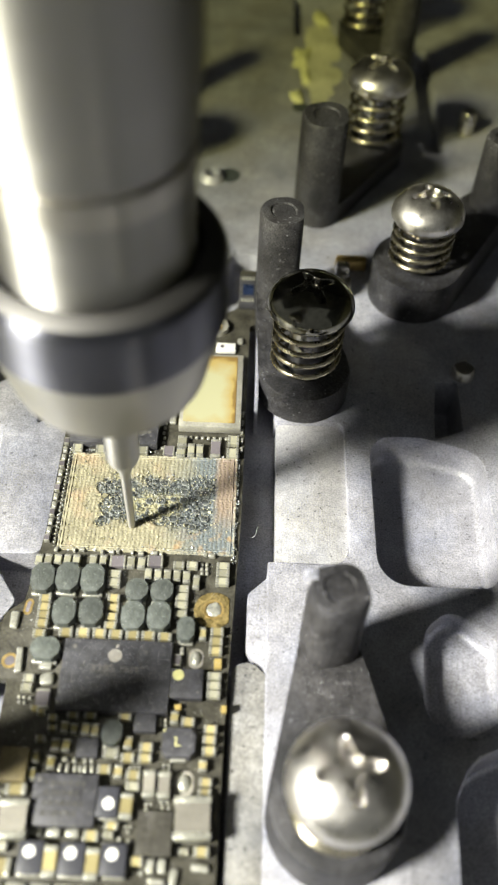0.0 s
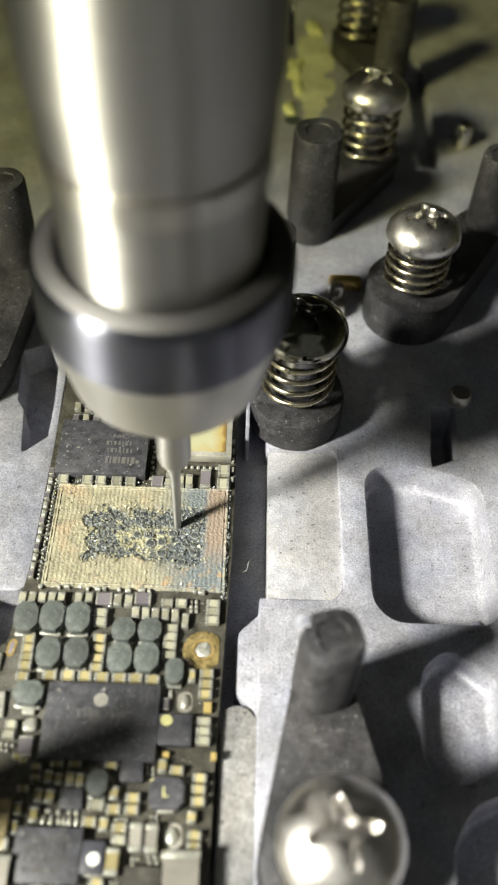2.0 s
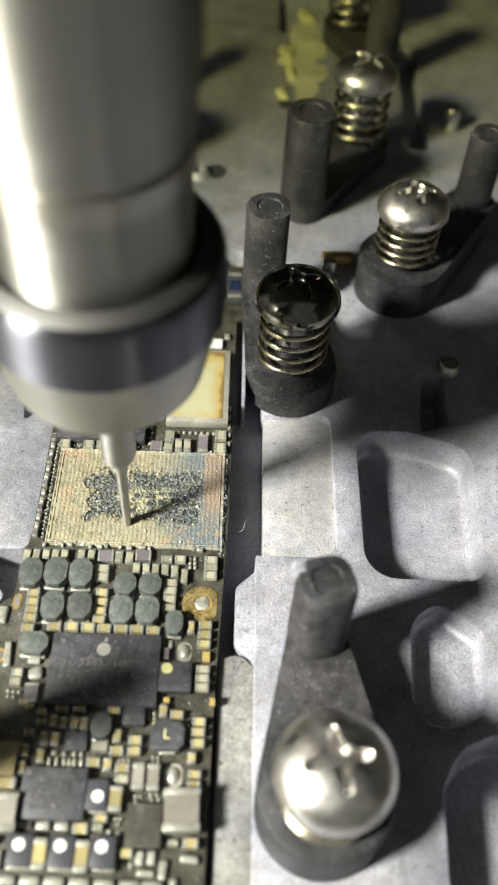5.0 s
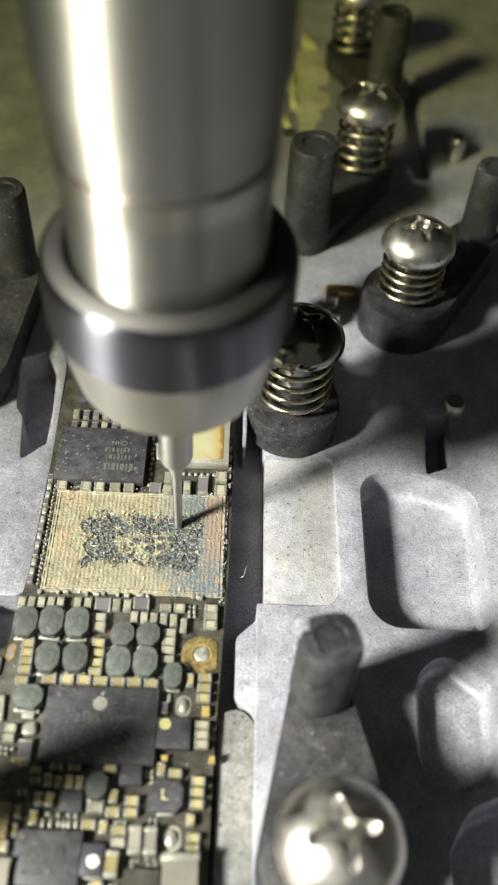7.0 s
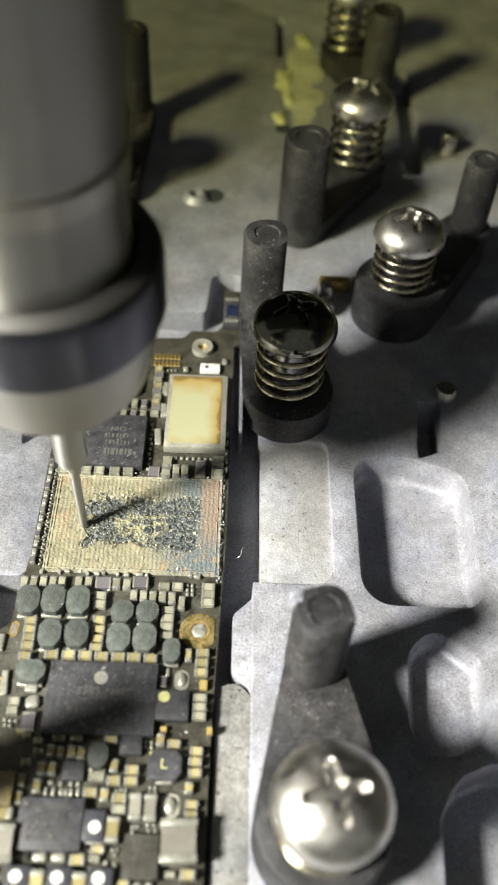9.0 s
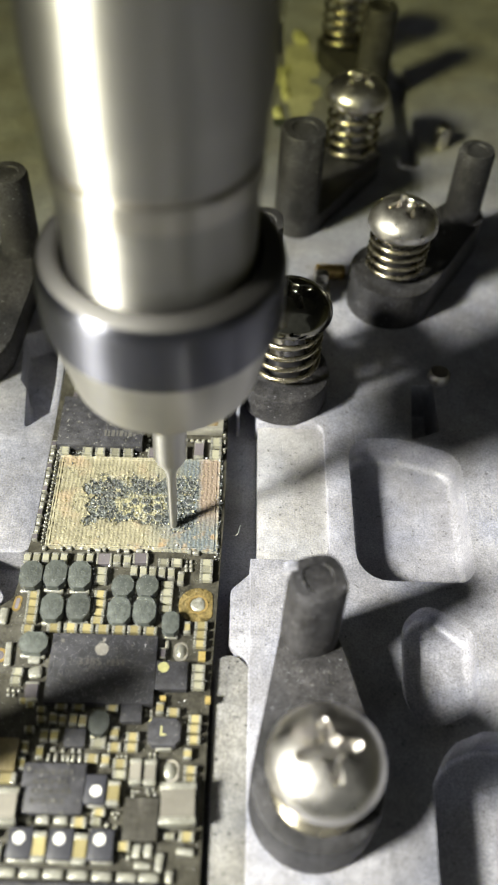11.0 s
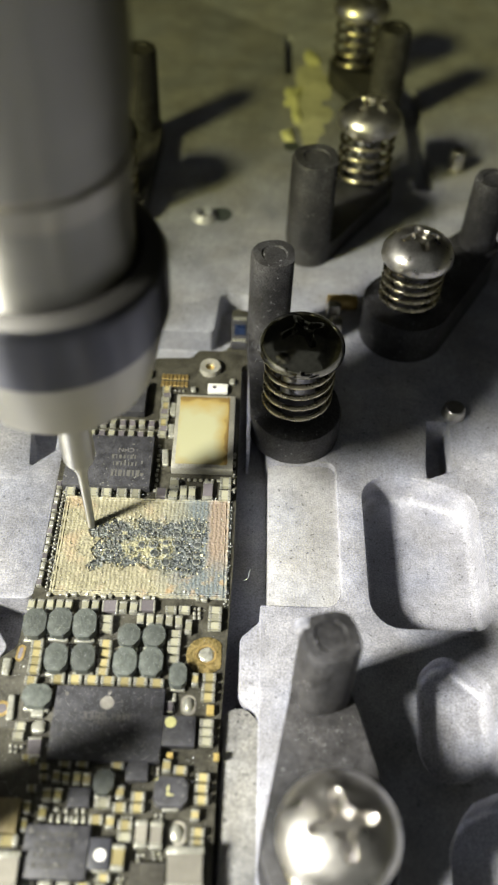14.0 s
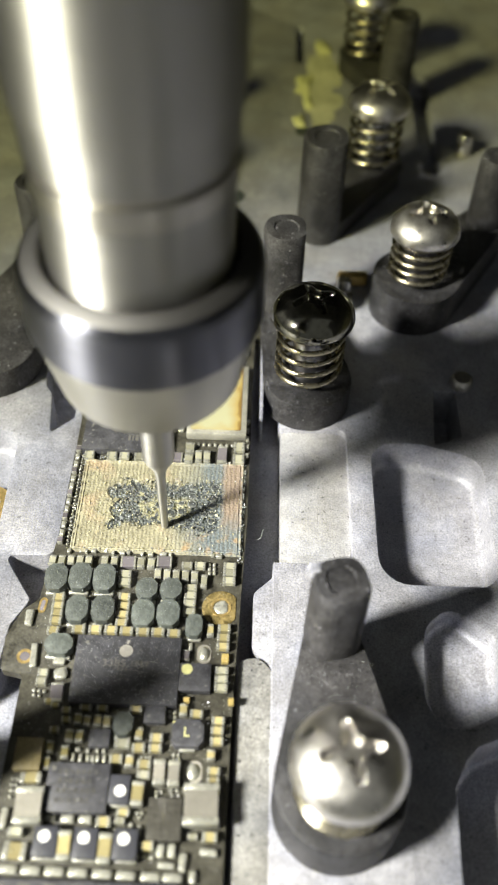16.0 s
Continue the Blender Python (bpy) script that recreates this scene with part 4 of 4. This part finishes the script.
# solder residue between the milled chip and the row of capacitors
for i in range(24):
    if rng.random() < 0.3:
        continue
    silver(0.35 + i * 0.565 + rng.uniform(-0.18, 0.18), -0.30 + rng.uniform(-0.1, 0.08), (0.34, 0.55, 0.22, 0.44)[i % 4], (0.36, 0.24, 0.3)[i % 3])

# connector strip at the near end
strip = chip("connector", 4.6, -24.6, 12.4, 2.1, 0.7)
for i in range(7):
    bars(strip, -5.4 + i * 1.62, 0.72, 0.7, (0.2, 0.22, 0.2), 0.32, INK, 0.06)
for i in range(16):
    put("contact_pad", STOCK["ec"], -5.8 + i * 0.78, -0.5, 0.7, strip)


# ---- the milled chip: its ground-down face, rough in the middle ----
def chip_material():
    m = material("milled_resin_and_copper", (0.5, 0.44, 0.28), 0.55, 0.0, 0.1, 900, 0.5, 8000)
    nt = m.node_tree
    b = nt.nodes["Principled BSDF"]
    tex = nt.nodes.new("ShaderNodeTexCoord")
    sep = nt.nodes.new("ShaderNodeSeparateXYZ")
    nt.links.new(tex.outputs["Object"], sep.inputs[0])

    def noise_node(scale, detail=4):
        n = nt.nodes.new("ShaderNodeTexNoise")
        n.inputs["Scale"].default_value, n.inputs["Detail"].default_value = scale, detail
        nt.links.new(tex.outputs["Object"], n.inputs["Vector"])
        return n.outputs["Fac"]

    def op(kind, a, bb=0.0):
        n = nt.nodes.new("ShaderNodeMath")
        n.operation = kind
        for i, v in enumerate((a, bb)):
            if isinstance(v, (int, float)):
                n.inputs[i].default_value = v
            else:
                nt.links.new(v, n.inputs[i])
        return n.outputs[0]

    def step(v, lo, hi):
        n = nt.nodes.new("ShaderNodeMapRange")
        n.inputs[1].default_value, n.inputs[2].default_value = lo, hi
        nt.links.new(v, n.inputs[0])
        return n.outputs[0]

    def blend(f, a, c):
        n = nt.nodes.new("ShaderNodeMix")
        n.data_type = "RGBA"
        nt.links.new(f, n.inputs[0])
        for i, v in ((6, a), (7, c)):
            if isinstance(v, tuple):
                n.inputs[i].default_value = (*v, 1)
            else:
                nt.links.new(v, n.inputs[i])
        return n.outputs[2]
    big, mid, fine = noise_node(420, 4), noise_node(1500, 3), noise_node(5200, 2)
    x, y = op("MULTIPLY", sep.outputs[0], 1000), op("MULTIPLY", sep.outputs[1], 1000)
    jig = op("MULTIPLY", op("SUBTRACT", mid, 0.5), 2.4)
    wide = op("MULTIPLY", op("SUBTRACT", big, 0.5), 5.0)
    xx, yy = op("ADD", x, op("ADD", jig, wide)), op("ADD", y, op("ADD", jig, op("MULTIPLY", wide, 0.5)))
    resin = blend(step(mid, 0.35, 0.65), (0.18, 0.168, 0.115), (0.275, 0.258, 0.178))
    resin = blend(step(big, 0.52, 0.66), resin, (0.27, 0.215, 0.142))
    bluish = blend(step(fine, 0.35, 0.65), (0.05, 0.076, 0.10), (0.15, 0.17, 0.178))
    right = op("MULTIPLY", step(xx, 0.9, 3.9), 0.88)
    col = blend(right, resin, bluish)
    pink = op("MULTIPLY", step(op("ADD", x, op("MULTIPLY", jig, 0.4)), 4.85, 5.35), step(op("ADD", y, jig), -2.6, -0.4))
    col = blend(op("MULTIPLY", pink, 0.8), col, (0.225, 0.165, 0.12))
    copper = op("MULTIPLY", op("MULTIPLY", step(x, 2.0, 2.2), step(op("ADD", y, jig), -2.3, -2.7)), step(mid, 0.5, 0.66))
    col = blend(op("MULTIPLY", copper, 0.75), col, (0.30, 0.2, 0.1))
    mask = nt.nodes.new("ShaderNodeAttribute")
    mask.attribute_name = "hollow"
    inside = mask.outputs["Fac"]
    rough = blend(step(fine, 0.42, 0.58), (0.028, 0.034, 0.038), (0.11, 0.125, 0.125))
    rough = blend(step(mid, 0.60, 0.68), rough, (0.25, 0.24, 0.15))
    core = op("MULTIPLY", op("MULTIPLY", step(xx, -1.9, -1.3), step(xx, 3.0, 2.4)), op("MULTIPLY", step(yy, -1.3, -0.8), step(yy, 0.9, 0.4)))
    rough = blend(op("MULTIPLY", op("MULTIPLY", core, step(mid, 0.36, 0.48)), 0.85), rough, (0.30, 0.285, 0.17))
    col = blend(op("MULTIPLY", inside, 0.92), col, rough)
    lines = nt.nodes.new("ShaderNodeTexWave")
    lines.inputs["Scale"].default_value = 900
    lines.inputs["Distortion"].default_value = 2.0
    lines.bands_direction = "X"
    nt.links.new(tex.outputs["Object"], lines.inputs["Vector"])
    col = blend(op("MULTIPLY", step(lines.outputs["Fac"], 0.5, 0.95), op("MULTIPLY", op("SUBTRACT", 1.0, inside), 0.2)), col, (0.15, 0.128, 0.08))
    rim = op("MAXIMUM", step(op("ABSOLUTE", x), 6.62, 6.70), step(op("ABSOLUTE", y), 4.42, 4.50))
    col = blend(op("MULTIPLY", op("MULTIPLY", rim, step(fine, 0.4, 0.55)), 0.7), col, (0.30, 0.29, 0.22))
    nt.links.new(col, b.inputs["Base Color"])
    return m


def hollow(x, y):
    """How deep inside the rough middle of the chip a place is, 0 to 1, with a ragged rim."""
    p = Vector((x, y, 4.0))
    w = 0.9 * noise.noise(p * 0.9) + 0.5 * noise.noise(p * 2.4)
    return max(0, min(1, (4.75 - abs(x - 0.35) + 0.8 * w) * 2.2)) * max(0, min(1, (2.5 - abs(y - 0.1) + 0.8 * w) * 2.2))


milled = new("milled_chip")
milled.parent = board
milled.location = (6.95 * MM, 4.4 * MM, 0)
NX, NY = 190, 120
verts, faces, depths = [], [], []
for j in range(NY + 1):
    for i in range(NX + 1):
        u, v = i / NX, j / NY
        x, y = -6.85 + 13.7 * u, -4.65 + 9.3 * v
        p = Vector((x, y, 0))
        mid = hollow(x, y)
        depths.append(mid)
        rough = noise.noise(p * 3.2) * 0.7 + noise.noise(p * 7.5) * 0.6 + noise.noise(p * 1.2) * 0.6
        z = 0.2 + 0.010 * math.sin(x * 18 + noise.noise(p) * 2) + 0.03 * noise.noise(p * 6) + mid * (0.13 * rough - 0.12)
        edge = min(u, 1 - u) * 13.7
        edge = min(edge, min(v, 1 - v) * 9.3)
        if edge < 0.16 or 0.30 < edge < 0.38:
            z = 0.25 + 0.10 * noise.noise(p * 2.3) + 0.05 * noise.noise(p * 7)
        if edge < 1e-4:
            z = 0.02
        verts.append((x * MM, y * MM, z * MM))
for j in range(NY):
    for i in range(NX):
        a = j * (NX + 1) + i
        faces.append((a, a + 1, a + NX + 2, a + NX + 1))
me = bpy.data.meshes.new("milled_face")
me.from_pydata(verts, [], faces)
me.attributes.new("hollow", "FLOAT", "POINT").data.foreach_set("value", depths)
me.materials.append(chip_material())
face = new("milled_face", me)
face.parent = milled
tagged(face, "ground-down chip face, tan resin with grey copper in the middle")


def grains(name, count, spread, sizes, mat, parent, seed, label):
    """Loose grains as one joined mesh; spread gives a place for each."""
    r = random.Random(seed)
    vs, fs = [], []
    for _ in range(count):
        spot = spread(r)
        if spot is None:
            continue
        if parent in (board, fixture):
            spot = (spot[0], deep(spot[1]), spot[2])
        s = r.uniform(*sizes) * (1.8 if r.random() < 0.06 else 1)
        n = len(vs)
        q = Euler((r.uniform(0, 3), r.uniform(0, 3), r.uniform(0, 3))).to_matrix()
        for c in ((1, 1, 1), (1, -1, -1), (-1, 1, -1), (-1, -1, 1), (r.uniform(-1.5, 1.5), r.uniform(-1, 1), r.uniform(-1, 1))):
            vs.append(tuple((Vector(spot) + q @ Vector(c) * s * 0.5) * MM))
        fs += [(n, n + 1, n + 2), (n, n + 3, n + 1), (n, n + 2, n + 4), (n + 2, n + 3, n + 4), (n, n + 4, n + 3), (n + 1, n + 3, n + 2)]
    g = bpy.data.meshes.new(name)
    g.from_pydata(vs, [], fs)
    g.materials.append(mat)
    ob = new(name, g)
    if parent:
        ob.parent = parent
    tagged(ob, label, kind="stuff")
    return ob


DUST = material("pale_resin_dust", (0.33, 0.31, 0.205), 0.7, 0.0, 0.25, 3000, 0.2, 9000)
SWARF = material("bright_metal_swarf", (0.45, 0.47, 0.47), 0.35, 0.6, 0.3, 3000, 0.2, 9000)
DARK_SWARF_AND_BORE = material("dark_swarf", (0.06, 0.07, 0.075), 0.4, 0.3, 0.4, 3000, 0.2, 9000)


def chip_spot(keep):
    def spot(r):
        x, y = r.uniform(-6.4, 6.4), r.uniform(-3.9, 3.9)
        return (x, y, 0.17 + 0.12 * r.random()) if r.random() < keep(x, y) else None
    return spot


def rim_of(x, y):
    """How near a place is to the ragged rim of the hollow, 0 to 1."""
    k = hollow(x, y)
    return 4 * k * (1 - k)


grains("resin_dust", 5600, chip_spot(lambda x, y: 0.10 + 0.5 * rim_of(x, y) * (1.0 if x < 1.5 else 0.4) + (0.10 if x < 1 else 0.0)), (0.03, 0.085), DUST, milled, 3, "pale crumbs of milled resin")
grains("resin_crumb", 340, chip_spot(lambda x, y: rim_of(x, y) * (1.0 if x < 1 else 0.4) + 0.05 * hollow(x, y)), (0.10, 0.22), DUST, milled, 13, "larger pale crumbs of milled resin")
grains("metal_swarf", 2000, chip_spot(lambda x, y: 0.03 + hollow(x, y) * (0.12 if x < 0 else 0.4)), (0.03, 0.10), SWARF, milled, 5, "bright metal swarf")
grains("dark_swarf", 1500, chip_spot(lambda x, y: hollow(x, y) * 0.8), (0.03, 0.10), DARK_SWARF_AND_BORE, milled, 8, "dark swarf in the milled hollow")
# bared solder balls, each with a pale ring round it
BALL = material("bared_solder_ball", (0.085, 0.092, 0.092), 0.4, 0.4, 0.4, 2500, 0.4, 9000)
RING = material("pale_ring_of_underfill", (0.13, 0.138, 0.128), 0.6, 0.0, 0.4, 3000, 0.4, 9000)
ball_rng = random.Random(31)
for bi in range(9):
    for bj in range(6):
        bx, by = -2.6 + bi * 0.88 + ball_rng.uniform(-0.16, 0.16), -2.3 + bj * 0.86 + ball_rng.uniform(-0.16, 0.16)
        if hollow(bx, by) < 0.6 or ball_rng.random() < (0.75 if bx < 0.4 else 0.3):
            continue
        size = ball_rng.choice((0.8, 1.0, 1.15))
        ball = put("solder_ball", stock(("ball", size), lambda: mesh_of(lathe([(0.21 * size, 0), (0.2 * size, 0.05), (0.12 * size, 0.075), (0, 0.07)], 14, close=False), BALL, 40)), bx, by, 0.10, milled)
        put("underfill_ring", stock(("ring", size), lambda: mesh_of(lathe([(0.24 * size, 0.0), (0.26 * size, 0.065), (0.30 * size, 0.07), (0.36 * size, 0.0)], 16, close=False), RING, 40)), 0, 0, 0, ball)


def chip_edge(r):
    """A place along the chip's or the board's torn edge."""
    k = r.random()
    if k < 0.35:
        return (r.choice((-0.05, 0.12, 13.65, 13.75)) + r.gauss(0, 0.1), r.uniform(-0.1, 9.0), r.uniform(0.02, 0.34))
    if k < 0.7:
        return (r.uniform(0.1, 13.9), r.choice((-0.15, 0.02, 8.75, 8.6)) + r.gauss(0, 0.1), r.uniform(0.02, 0.34))
    return (min(13.9, 13.8 + r.gauss(0, 0.1)), r.uniform(-1, 9), r.uniform(0.02, 0.22))


grains("edge_swarf", 460, chip_edge, (0.04, 0.12), SWARF, board, 41, "bright burrs of tin along the milled edge")
grains("board_dust", 1700, lambda r: (r.uniform(-1.2, 13.4), r.uniform(-23, -0.6), r.choice((0.02, 0.02, 0.5, 0.54))), (0.015, 0.05), SWARF, board, 42, "fine bright dust between the components")
grains("board_dust", 1300, lambda r: (r.uniform(2.2, 9.6), r.uniform(-12.3, -7.6), 0.76), (0.015, 0.035), SWARF, board, 9, "fine bright dust on the chip")
grains("board_dust", 800, lambda r: (r.uniform(-1, 9.4), r.uniform(-6.5, -2), 0.955), (0.015, 0.03), SWARF, board, 11, "fine bright dust on the inductors")


def on_plate(r):
    x, y = r.uniform(-9, 36), r.uniform(-22, 34)
    if -3.5 < x < 17 or (24 < x and -3 < y < 27) or (27 < x and y < -3) or (x < -5 and 0 < y < 13):
        return None
    return (x, y, PLATE + 0.01)


plate_dust = grains("plate_dust", 900, on_plate, (0.012, 0.035), SWARF, fixture, 10, "fine milling dust on the plate")


# ---- far end of the fixture ----
far_screw = spring_screw(27.8, 78.3, 1.9, 9.0, turn=0.5, finish=WORN)
YELLOW_PATCH = material("lumpy_yellow", (0.36, 0.37, 0.17), 0.7, 0.0, 0.3, 300, 0.8, 3000, (0.46, 0.46, 0.26))
CREAM = material("thin_pale_yellow", (0.33, 0.33, 0.24), 0.6, 0.0, 0.25, 250, 0.6, 2500, (0.40, 0.40, 0.29))


def residue(x, y, rx, ry, high, seed, mat=None, label="lumpy yellow patch on the plate"):
    """A lumpy flat patch on the plate."""
    bm = bmesh.new()
    n, rings = 26, 6
    last = None
    for k in range(rings + 1):
        f = 1 - k / rings
        ring = []
        for i in range(n):
            a = 2 * math.pi * i / n
            w = 1 + 0.7 * noise.noise((math.cos(a) * 1.6 + seed, math.sin(a) * 1.6, seed)) + 0.3 * noise.noise((math.cos(a) * 5, math.sin(a) * 5, seed))
            z = high * (1 - f * f) * (1 + 0.5 * noise.noise((x + math.cos(a) * f * 3, y + math.sin(a) * f * 3, seed)))
            ring.append(bm.verts.new((rx * w * f * math.cos(a), ry * w * f * math.sin(a), max(0, z)) if k < rings else (0.02 * math.cos(a), 0.02 * math.sin(a), high)))
        if last:
            for i in range(n):
                bm.faces.new((last[i], last[(i + 1) % n], ring[(i + 1) % n], ring[i]))
        last = ring
    bm.faces.new(last)
    ob = link("flux_residue", bm, mat or YELLOW_PATCH, None, smooth=60)
    ob.location = (x * MM, y * MM, PLATE * MM)
    tagged(ob, label, "residue", "flux patches")


for x, y, rx, ry, high, seed in ((22.3, 78.0, 2.4, 6.5, 0.10, 2.0), (21.9, 69.5, 2.4, 5.2, 0.10, 5.0)):
    residue(x, y, rx, ry, high, seed, CREAM, "thin pale film on the plate")
for x, y, rx, ry, high, seed in ((22.7, 84.2, 1.0, 2.6, 0.35, 9.0), (19.9, 74.2, 1.3, 2.9, 0.35, 3.3), (20.3, 69.6, 0.8, 1.6, 0.4, 7.1), (19.1, 65.2, 0.9, 1.3, 0.5, 4.2)):
    residue(x, y, rx, ry, high, seed)
# a small burred hole in the plate
burr = link("burred_insert", lathe([(0.5, 0.0), (0.55, 0.55), (0.9, 0.7), (1.3, 0.35), (1.5, 0.0)], 24, close=False), ALU, fixture, smooth=50)
burr.location = (9.6 * MM, deep(44.6) * MM, PLATE * MM)
# Flat dark discs on the plate; the shade inside the bores is their colour.
link("dark_bore", lathe([(1.2, 0.0), (1.2, 0.012), (0, 0.012)], 24), DARK_SWARF_AND_BORE, fixture, at=(11.5, 45.0, PLATE))
link("dark_bore", lathe([(1.0, 0.0), (1.0, 0.012), (0, 0.012)], 24), DARK_SWARF_AND_BORE, fixture, at=(19.5, 57.6, PLATE))
# brass insert at the bottom of the side pocket
insert = link("brass_insert", lathe([(0.6, 0.2), (0.7, 0.7), (1.5, 0.8), (1.7, 0.0)], 28, close=False), BRASS, None, smooth=40)
insert.location = (-7.9 * MM, deep(6.0) * MM, -3.4 * MM)
tagged(insert, "worn brass insert in a milled pocket", "insert")
# pressed-in dimple on the pocket's rim, and a steel dowel by the slot
link("dimple", lathe([(0, 0.10), (0.25, 0.08), (0.42, 0.0)], 20, close=False), ALU, fixture, smooth=60, at=(33.2, -0.6, -3.2))
dowel = link("dowel_pin", lathe([(0, 0.9), (0.8, 0.9), (1.0, 0.7), (1.1, 0.0)], 28), WORN, None, smooth=40)
dowel.location = (33.9 * MM, 20.2 * MM, PLATE * MM)
tagged(dowel, "short steel dowel beside a milled slot", "dowel pin")
stud = link("steel_stud", lathe([(0.9, 0.0), (0.9, 2.3), (0.7, 2.6), (0, 2.65)], 28), WORN, None, smooth=40)
stud.location = (38.9 * MM, 59.2 * MM, PLATE * MM)
tagged(stud, "short bright steel stud standing on the plate", "stud")
# a small brass-tipped spring clip between two clamps
clip = new("spring_clip")
clip.location = (23.4 * MM, 31.6 * MM, PLATE * MM)
bm = box(-0.6, 0.6, -1.9, -0.3, 0, 1.6, 0.3, None, 2)
box(-0.9, 0.5, 0.1, 1.2, 0, 2.2, 0.35, bm, 2)
link("bracket", bm, WORN, clip, "bright bent steel bracket", 40)
bm = box(-0.7, 2.4, 2.0, 3.2, 0.0, 1.3, 0.3, None, 2)
link("tongue", bm, BRASS, clip, "tarnished brass tongue", 40)
tagged(clip, "small bright spring clip with a brass tongue between clamps", "clip")
# short springy hair of swarf beside the board
cu = bpy.data.curves.new("swarf_curl", "CURVE")
cu.dimensions, cu.bevel_depth, cu.bevel_resolution = "3D", 0.035 * MM, 2
sp = cu.splines.new("NURBS")
sp.points.add(4)
for p, c in zip(sp.points, ((15.0, 2.1, -1.1), (15.3, 2.0, -0.9), (15.5, 2.3, -0.8), (15.45, 2.7, -0.8), (15.6, 2.95, -0.9))):
    p.co = (c[0] * MM, deep(c[1]) * MM, c[2] * MM, 1)
sp.use_endpoint_u = True
cu.materials.append(SWARF)
curl = new("swarf_curl", cu)
tagged(curl, "thin bright curl of swarf beside the board", "swarf")


def clamp_dust(c, sx, sy, px, py, top, seed):
    def spot(r):
        k = r.random()
        x, y = (px - sx) * k + r.gauss(0, 1.5), (py - sy) * k + r.gauss(0, 1.5)
        return (x, y, top + 0.01)
    grains("dust", 420, spot, (0.012, 0.04), SWARF, c, seed, "fine pale dust on the clamp")


clamp_dust(CLAMPS[0], 19.2, 17.7, 16.77, 27.6, 3.0, 21)
clamp_dust(CLAMPS[1], 20.7, -19.3, 20.4, -8.9, 4.3, 22)
clamp_dust(CLAMPS[3], 30.0, 30.8, 37.9, 40.1, 4.1, 23)
# chipped, bared corner at the top of one post
bm = box(-0.55, 0.5, -0.5, 0.45, -0.9, 0.12, 0.25, None, 2)
for v in bm.verts:
    v.co += noise.noise_vector(v.co * 2.5) * 0.18
link("chipped_corner", bm, ALU, CLAMPS[1], "bared metal at a chipped post corner", 60).location = (-2.0 * MM, 11.2 * MM, 11.7 * MM)



def motions():
    TIP = 0.05
    TOOL_WAY = (
        (0, 5.68, 2.07),
        (0.5, 8.16, 2.17),
        (1, 10.19, 2.03),
        (1.5, 10.72, 3.91),
        (2, 9.90, 5.39),
        (2.5, 7.52, 5.31),
        (3, 5.20, 5.22),
        (3.5, 3.06, 5.28),
        (4, 2.99, 2.91),
        (4.2, 3.29, 1.91),
        (4.4, 3.90, 1.70),
        (5.2, 7.20, 1.85),
        (6, 10.30, 1.95),
        (6.3, 10.67, 2.61),
        (6.5, 10.65, 3.75),
        (7, 10.07, 5.96),
        (7.5, 7.71, 5.83),
        (8, 5.15, 5.93),
        (8.5, 2.98, 5.82),
        (9, 2.84, 3.95),
        (9.2, 2.88, 2.94),
        (9.4, 2.95, 2.20),
        (10.3, 6.90, 2.20),
        (11.1, 10.40, 2.20),
        (11.3, 10.69, 2.41),
        (11.5, 10.79, 3.37),
        (12, 10.85, 5.79),
        (12.5, 9.33, 6.44),
        (13, 6.68, 6.32),
        (13.5, 4.65, 6.17),
        (14, 2.63, 6.10),
        (14.5, 2.52, 3.88),
        (15, 3.06, 2.17),
        (15.5, 5.26, 2.42),
        (16, 7.52, 2.39),
    )
    walk(spindle, [(t, pose(x * MM, y * MM, TIP * MM)) for t, x, y in TOOL_WAY])


motions()
